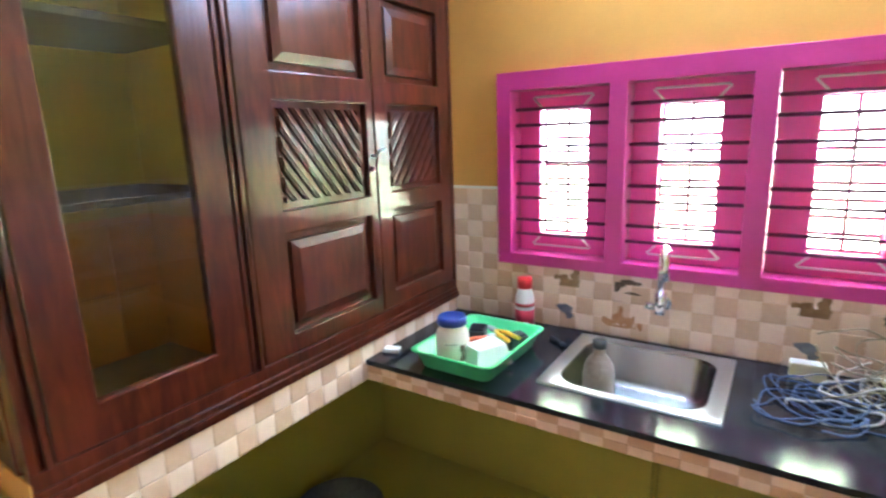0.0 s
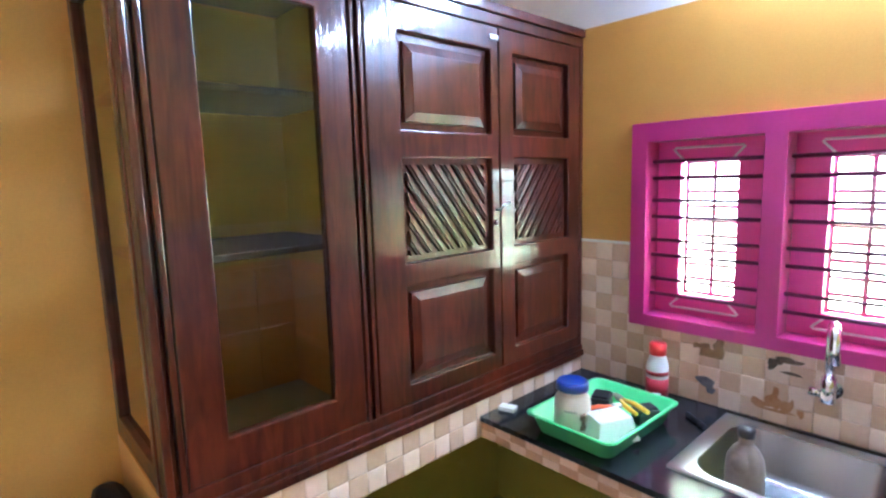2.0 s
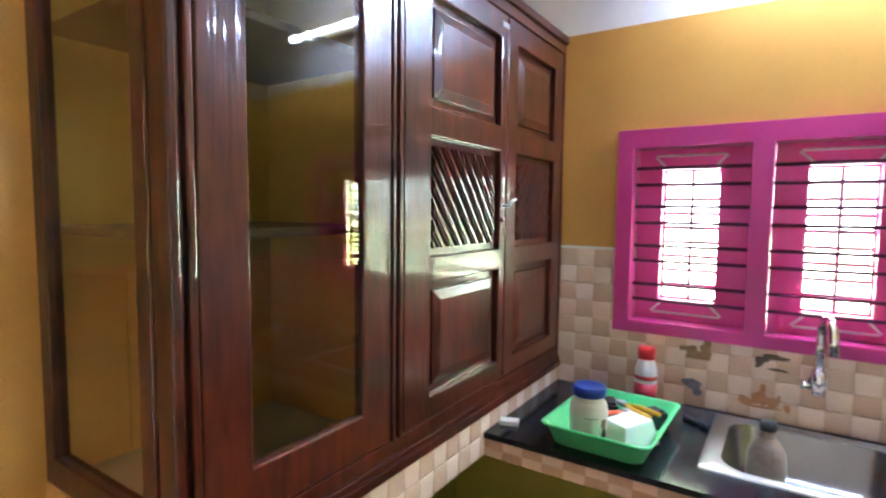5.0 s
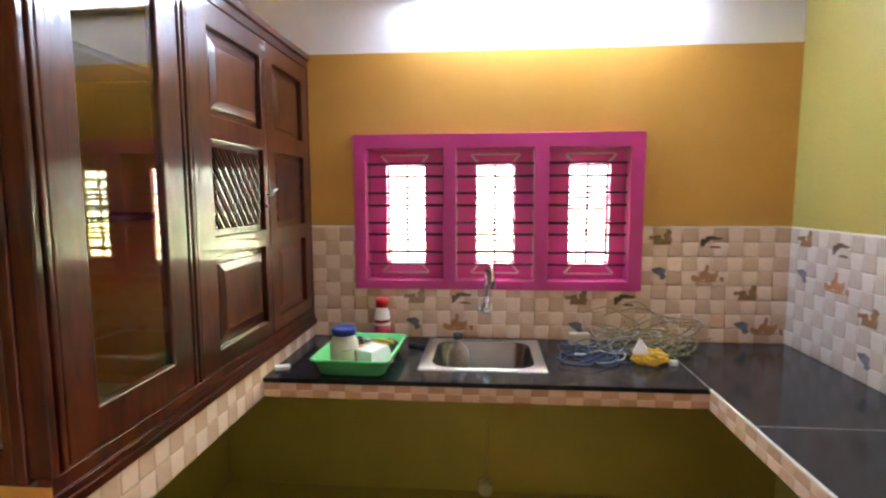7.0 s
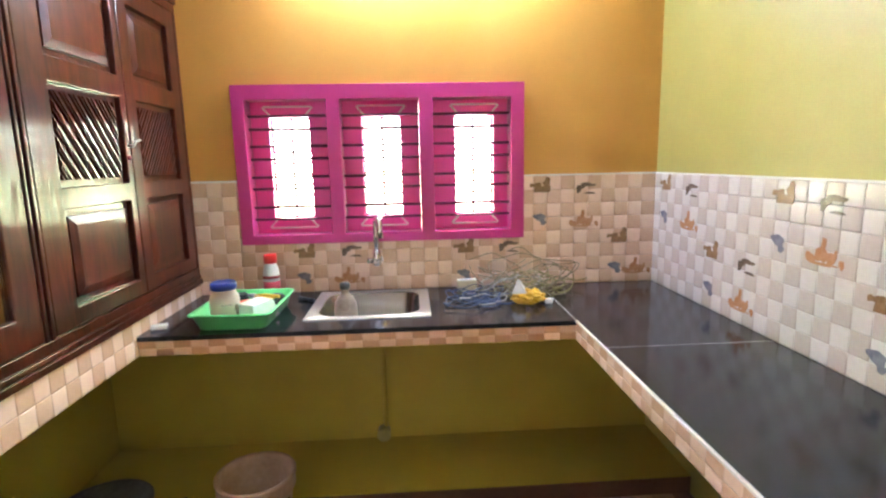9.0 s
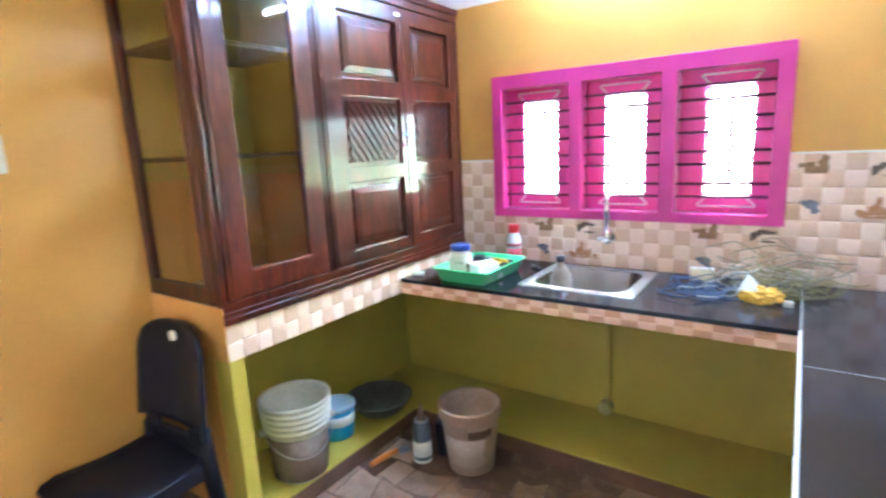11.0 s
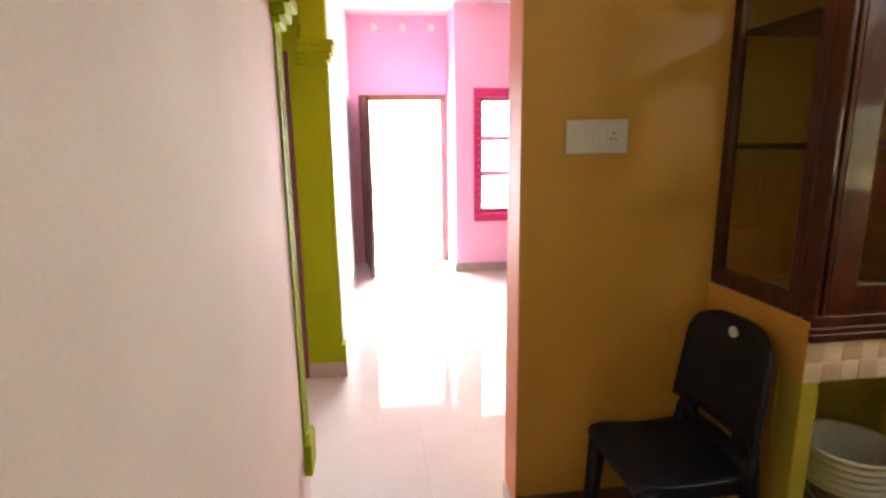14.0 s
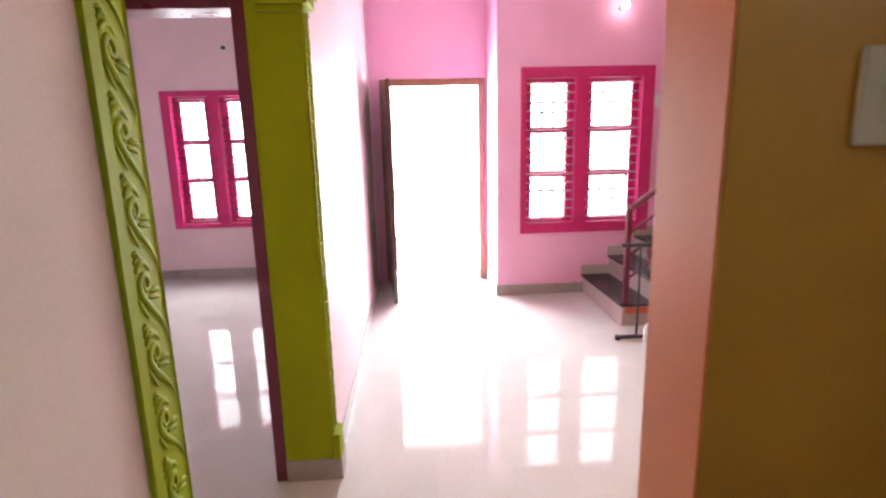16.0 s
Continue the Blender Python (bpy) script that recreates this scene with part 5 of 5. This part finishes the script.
def motif(kind, seed):
    bm = bmesh.new()
    if kind == "basket":
        prism(bm, [(-0.034, -0.026), (0.034, -0.026), (0.04, 0.0), (-0.03, -0.002)], "y", -0.0085, -0.0062)
        blob(bm, 0.022, 0.014, 0.016, 0.022, seed, 0.0083)
        blob(bm, -0.02, 0.004, 0.018, 0.012, seed + 1, 0.0081)
        blob(bm, -0.044, 0.004, 0.01, 0.008, seed + 2, 0.0083)
    elif kind == "bird":
        blob(bm, 0.012, 0.008, 0.034, 0.008, seed, 0.0084)
        blob(bm, -0.022, -0.004, 0.018, 0.012, seed + 1, 0.0082)
        blob(bm, -0.03, -0.02, 0.008, 0.008, seed + 2, 0.0083)
        blob(bm, 0.02, -0.028, 0.026, 0.004, seed + 3, 0.0083)
    elif kind == "cup":
        blob(bm, 0.0, 0.006, 0.026, 0.018, seed, 0.0084)
        blob(bm, 0.014, -0.016, 0.012, 0.014, seed + 1, 0.0082)
    else:
        for k, (u, v, a, b) in enumerate(((-0.052, -0.014, 0.02, 0.014), (-0.01, 0.0, 0.022, 0.026), (0.026, -0.008, 0.018, 0.02), (0.064, -0.018, 0.01, 0.012), (-0.004, 0.03, 0.009, 0.02), (-0.006, -0.027, 0.05, 0.005), (0.04, 0.006, 0.006, 0.012))):
            blob(bm, u, v, a, b, seed + k, 0.008 + 0.0002 * k)
    grow = 1.0 if kind == "fruit" else 1.1
    bmesh.ops.scale(bm, vec=(grow, 1, grow), verts=bm.verts)
    return mesh_of("printed_motif", bm, PRINTS[kind])


MOTIFS = {k: motif(k, 20 + 10 * i) for i, k in enumerate(PRINTS)}


def prints(parent, at, turn, places):
    base = pose(*at, 0, 0, turn)
    for kind, u, z in places:
        ob = new("printed_motif", MOTIFS[kind])
        ob.parent = parent
        ob.matrix_basis = base @ Matrix.Translation((u, 0, z))

splash_n = group_of("tiling_north", (0, 0, 0), 0, "cream and tan check tiled splashback behind the sink", "wall tiling", kind="structure")
check_wall(splash_n, (0.0, 0.0, 0), 0, 2.173, 0.85, 1.375, 33, 8, lambda a, b, c, d: a > 0.2 and b < 1.54 and c > 1.08)
splash_e = group_of("tiling_east", (0, 0, 0), 0, "pale check tiled splashback along the yellow wall", "wall tiling", kind="structure")
check_wall(splash_e, (2.18, 0, 0), -90, 2.1, 0.85, 1.375, 32, 8, tones=(TILE_WHITE, TILE_STONE))
edge_w = group_of("tiling_slab_edge", (0, 0, 0), 0, "pale check tiles on the edge of the cabinet slab", "edge tiling", kind="structure")
check_wall(edge_w, (-0.009, Y0, 0), 90, 1.545, 0.775, 0.906, 25, 2)
edge_n = group_of("tiling_worktop_edge", (0, 0, 0), 0, "tan check tiles on the worktop edge", "edge tiling", kind="structure")
check_wall(edge_n, (0.0, -0.596, 0), 0, 1.61, 0.776, 0.831, 26, 2, tones=(TILE_PEACH, TILE_ORANGE))
edge_e = group_of("tiling_east_edge", (0, 0, 0), 0, "pale check tiles on the worktop edge", "edge tiling", kind="structure")
check_wall(edge_e, (1.6118, -0.606, 0), -90, 1.444, 0.776, 0.846, 23, 2)
structure("tiling_cap_north", PLASTIC_WHITE, "pale edge over the wall tiles", (0, -0.009, 1.375, 0.21, 0, 1.384), (1.532, -0.009, 1.375, 2.18, 0, 1.382), category="trim")
structure("tiling_cap_east", PLASTIC_WHITE, "pale edge over the wall tiles", (2.172, -2.1, 1.375, 2.18, -0.009, 1.382), category="trim")

kitchen_floor = group_of("floor_kitchen", (0, 0, 0), 0, "brown stone-print floor tiles", "floor", kind="structure")
bmk = {}


def floor_tile(w, d, t, mat, gap):
    key = (round(w, 3), round(d, 3), mat.name)
    if key not in bmk:
        bm = bmesh.new()
        box(bm, gap, gap, -t, w - gap, d - gap, 0.0)
        for v in bm.verts:
            if v.co.z > -t / 2:
                e = 0.0002
                v.co.x += e if v.co.x < w / 2 else -e
                v.co.y += e if v.co.y < d / 2 else -e
        bmk[key] = mesh_of("floor_tile", bm, mat)
    return bmk[key]


rnd = random.Random(4)
X0, X1, FY0, STEP, ROWS = -0.54, 2.16, -3.09, 0.165, 16
COLS = round((X1 - X0) / STEP)
corner = {}


def stone_corner(k, j):
    """A wandering corner of the stone pattern: k counts half stones along x, j rows along y."""
    if (k, j) not in corner:
        x, y = X0 + k * STEP / 2, FY0 + j * STEP
        side = 0 < k < 2 * COLS
        corner[(k, j)] = (x + (rnd.uniform(-0.03, 0.03) if side else 0), y + (rnd.uniform(-0.035, 0.035) if 0 < j < ROWS else 0))
    return corner[(k, j)]


for j in range(ROWS):
    for i in range(-1, COLS):
        ks = [min(max(2 * i + j % 2 + d, 0), 2 * COLS) for d in range(3)]
        if ks[0] == ks[2]:
            continue
        ring = [stone_corner(k, j) for k in sorted(set(ks))] + [stone_corner(k, j + 1) for k in sorted(set(ks), reverse=True)]
        cx, cy = sum(p[0] for p in ring) / len(ring), sum(p[1] for p in ring) / len(ring)
        bm = bmesh.new()
        low, high = [], []
        for x, y in ring:
            far_off = max(0.05, math.hypot(x - cx, y - cy))
            low.append(bm.verts.new(((x - cx) * (1 - 0.003 / far_off), (y - cy) * (1 - 0.003 / far_off), -0.008)))
            high.append(bm.verts.new(((x - cx) * (1 - 0.006 / far_off), (y - cy) * (1 - 0.006 / far_off), 0.0)))
        bm.faces.new(high)
        for k in range(len(ring)):
            n = (k + 1) % len(ring)
            bm.faces.new((low[k], low[n], high[n], high[k]))
        ob = new("tile", mesh_of("stone_tile", bm, STONE_TILE))
        ob.parent = kitchen_floor
        ob.matrix_basis = pose(cx, cy, 0.0)
main_floor = group_of("floor_living", (0, 0, 0), 0, "glossy cream vitrified floor tiles", "floor", kind="structure")
for i in range(9):
    for j in range(12):
        x0, y0 = -0.54 - 0.6 * (i + 1), -6.2 + 0.6 * j
        ob = new("tile", floor_tile(0.6, 0.6, 0.012, VITRIFIED, 0.0))
        ob.parent = main_floor
        ob.matrix_basis = pose(x0, y0, 0.0, 0, 0, 0)

prints(splash_n, (0, 0, 0), 0, [("basket", 1.62, 1.327), ("bird", 1.83, 1.32), ("cup", 1.612, 1.171), ("fruit", 1.824, 1.16), ("basket", 2.0, 1.076), ("cup", 1.985, 0.925), ("fruit", 2.092, 0.922),
                                ("basket", 0.498, 1.045), ("bird", 0.708, 1.05), ("cup", 0.485, 0.921), ("fruit", 0.695, 0.919), ("basket", 1.252, 1.047), ("bird", 1.457, 1.05), ("cup", 1.245, 0.912)])
prints(splash_e, (2.18, 0, 0), -90, [("basket", 0.118, 1.331), ("bird", 0.334, 1.32), ("cup", 0.108, 1.181), ("fruit", 0.328, 1.175), ("basket", 0.512, 1.085), ("bird", 0.724, 1.073), ("cup", 0.502, 0.934), ("fruit", 0.71, 0.928),
                                     ("basket", 0.891, 1.328), ("bird", 1.079, 1.32), ("cup", 0.875, 1.174), ("fruit", 1.068, 1.166), ("basket", 1.28, 1.08), ("cup", 1.27, 0.93), ("fruit", 1.46, 0.928)])
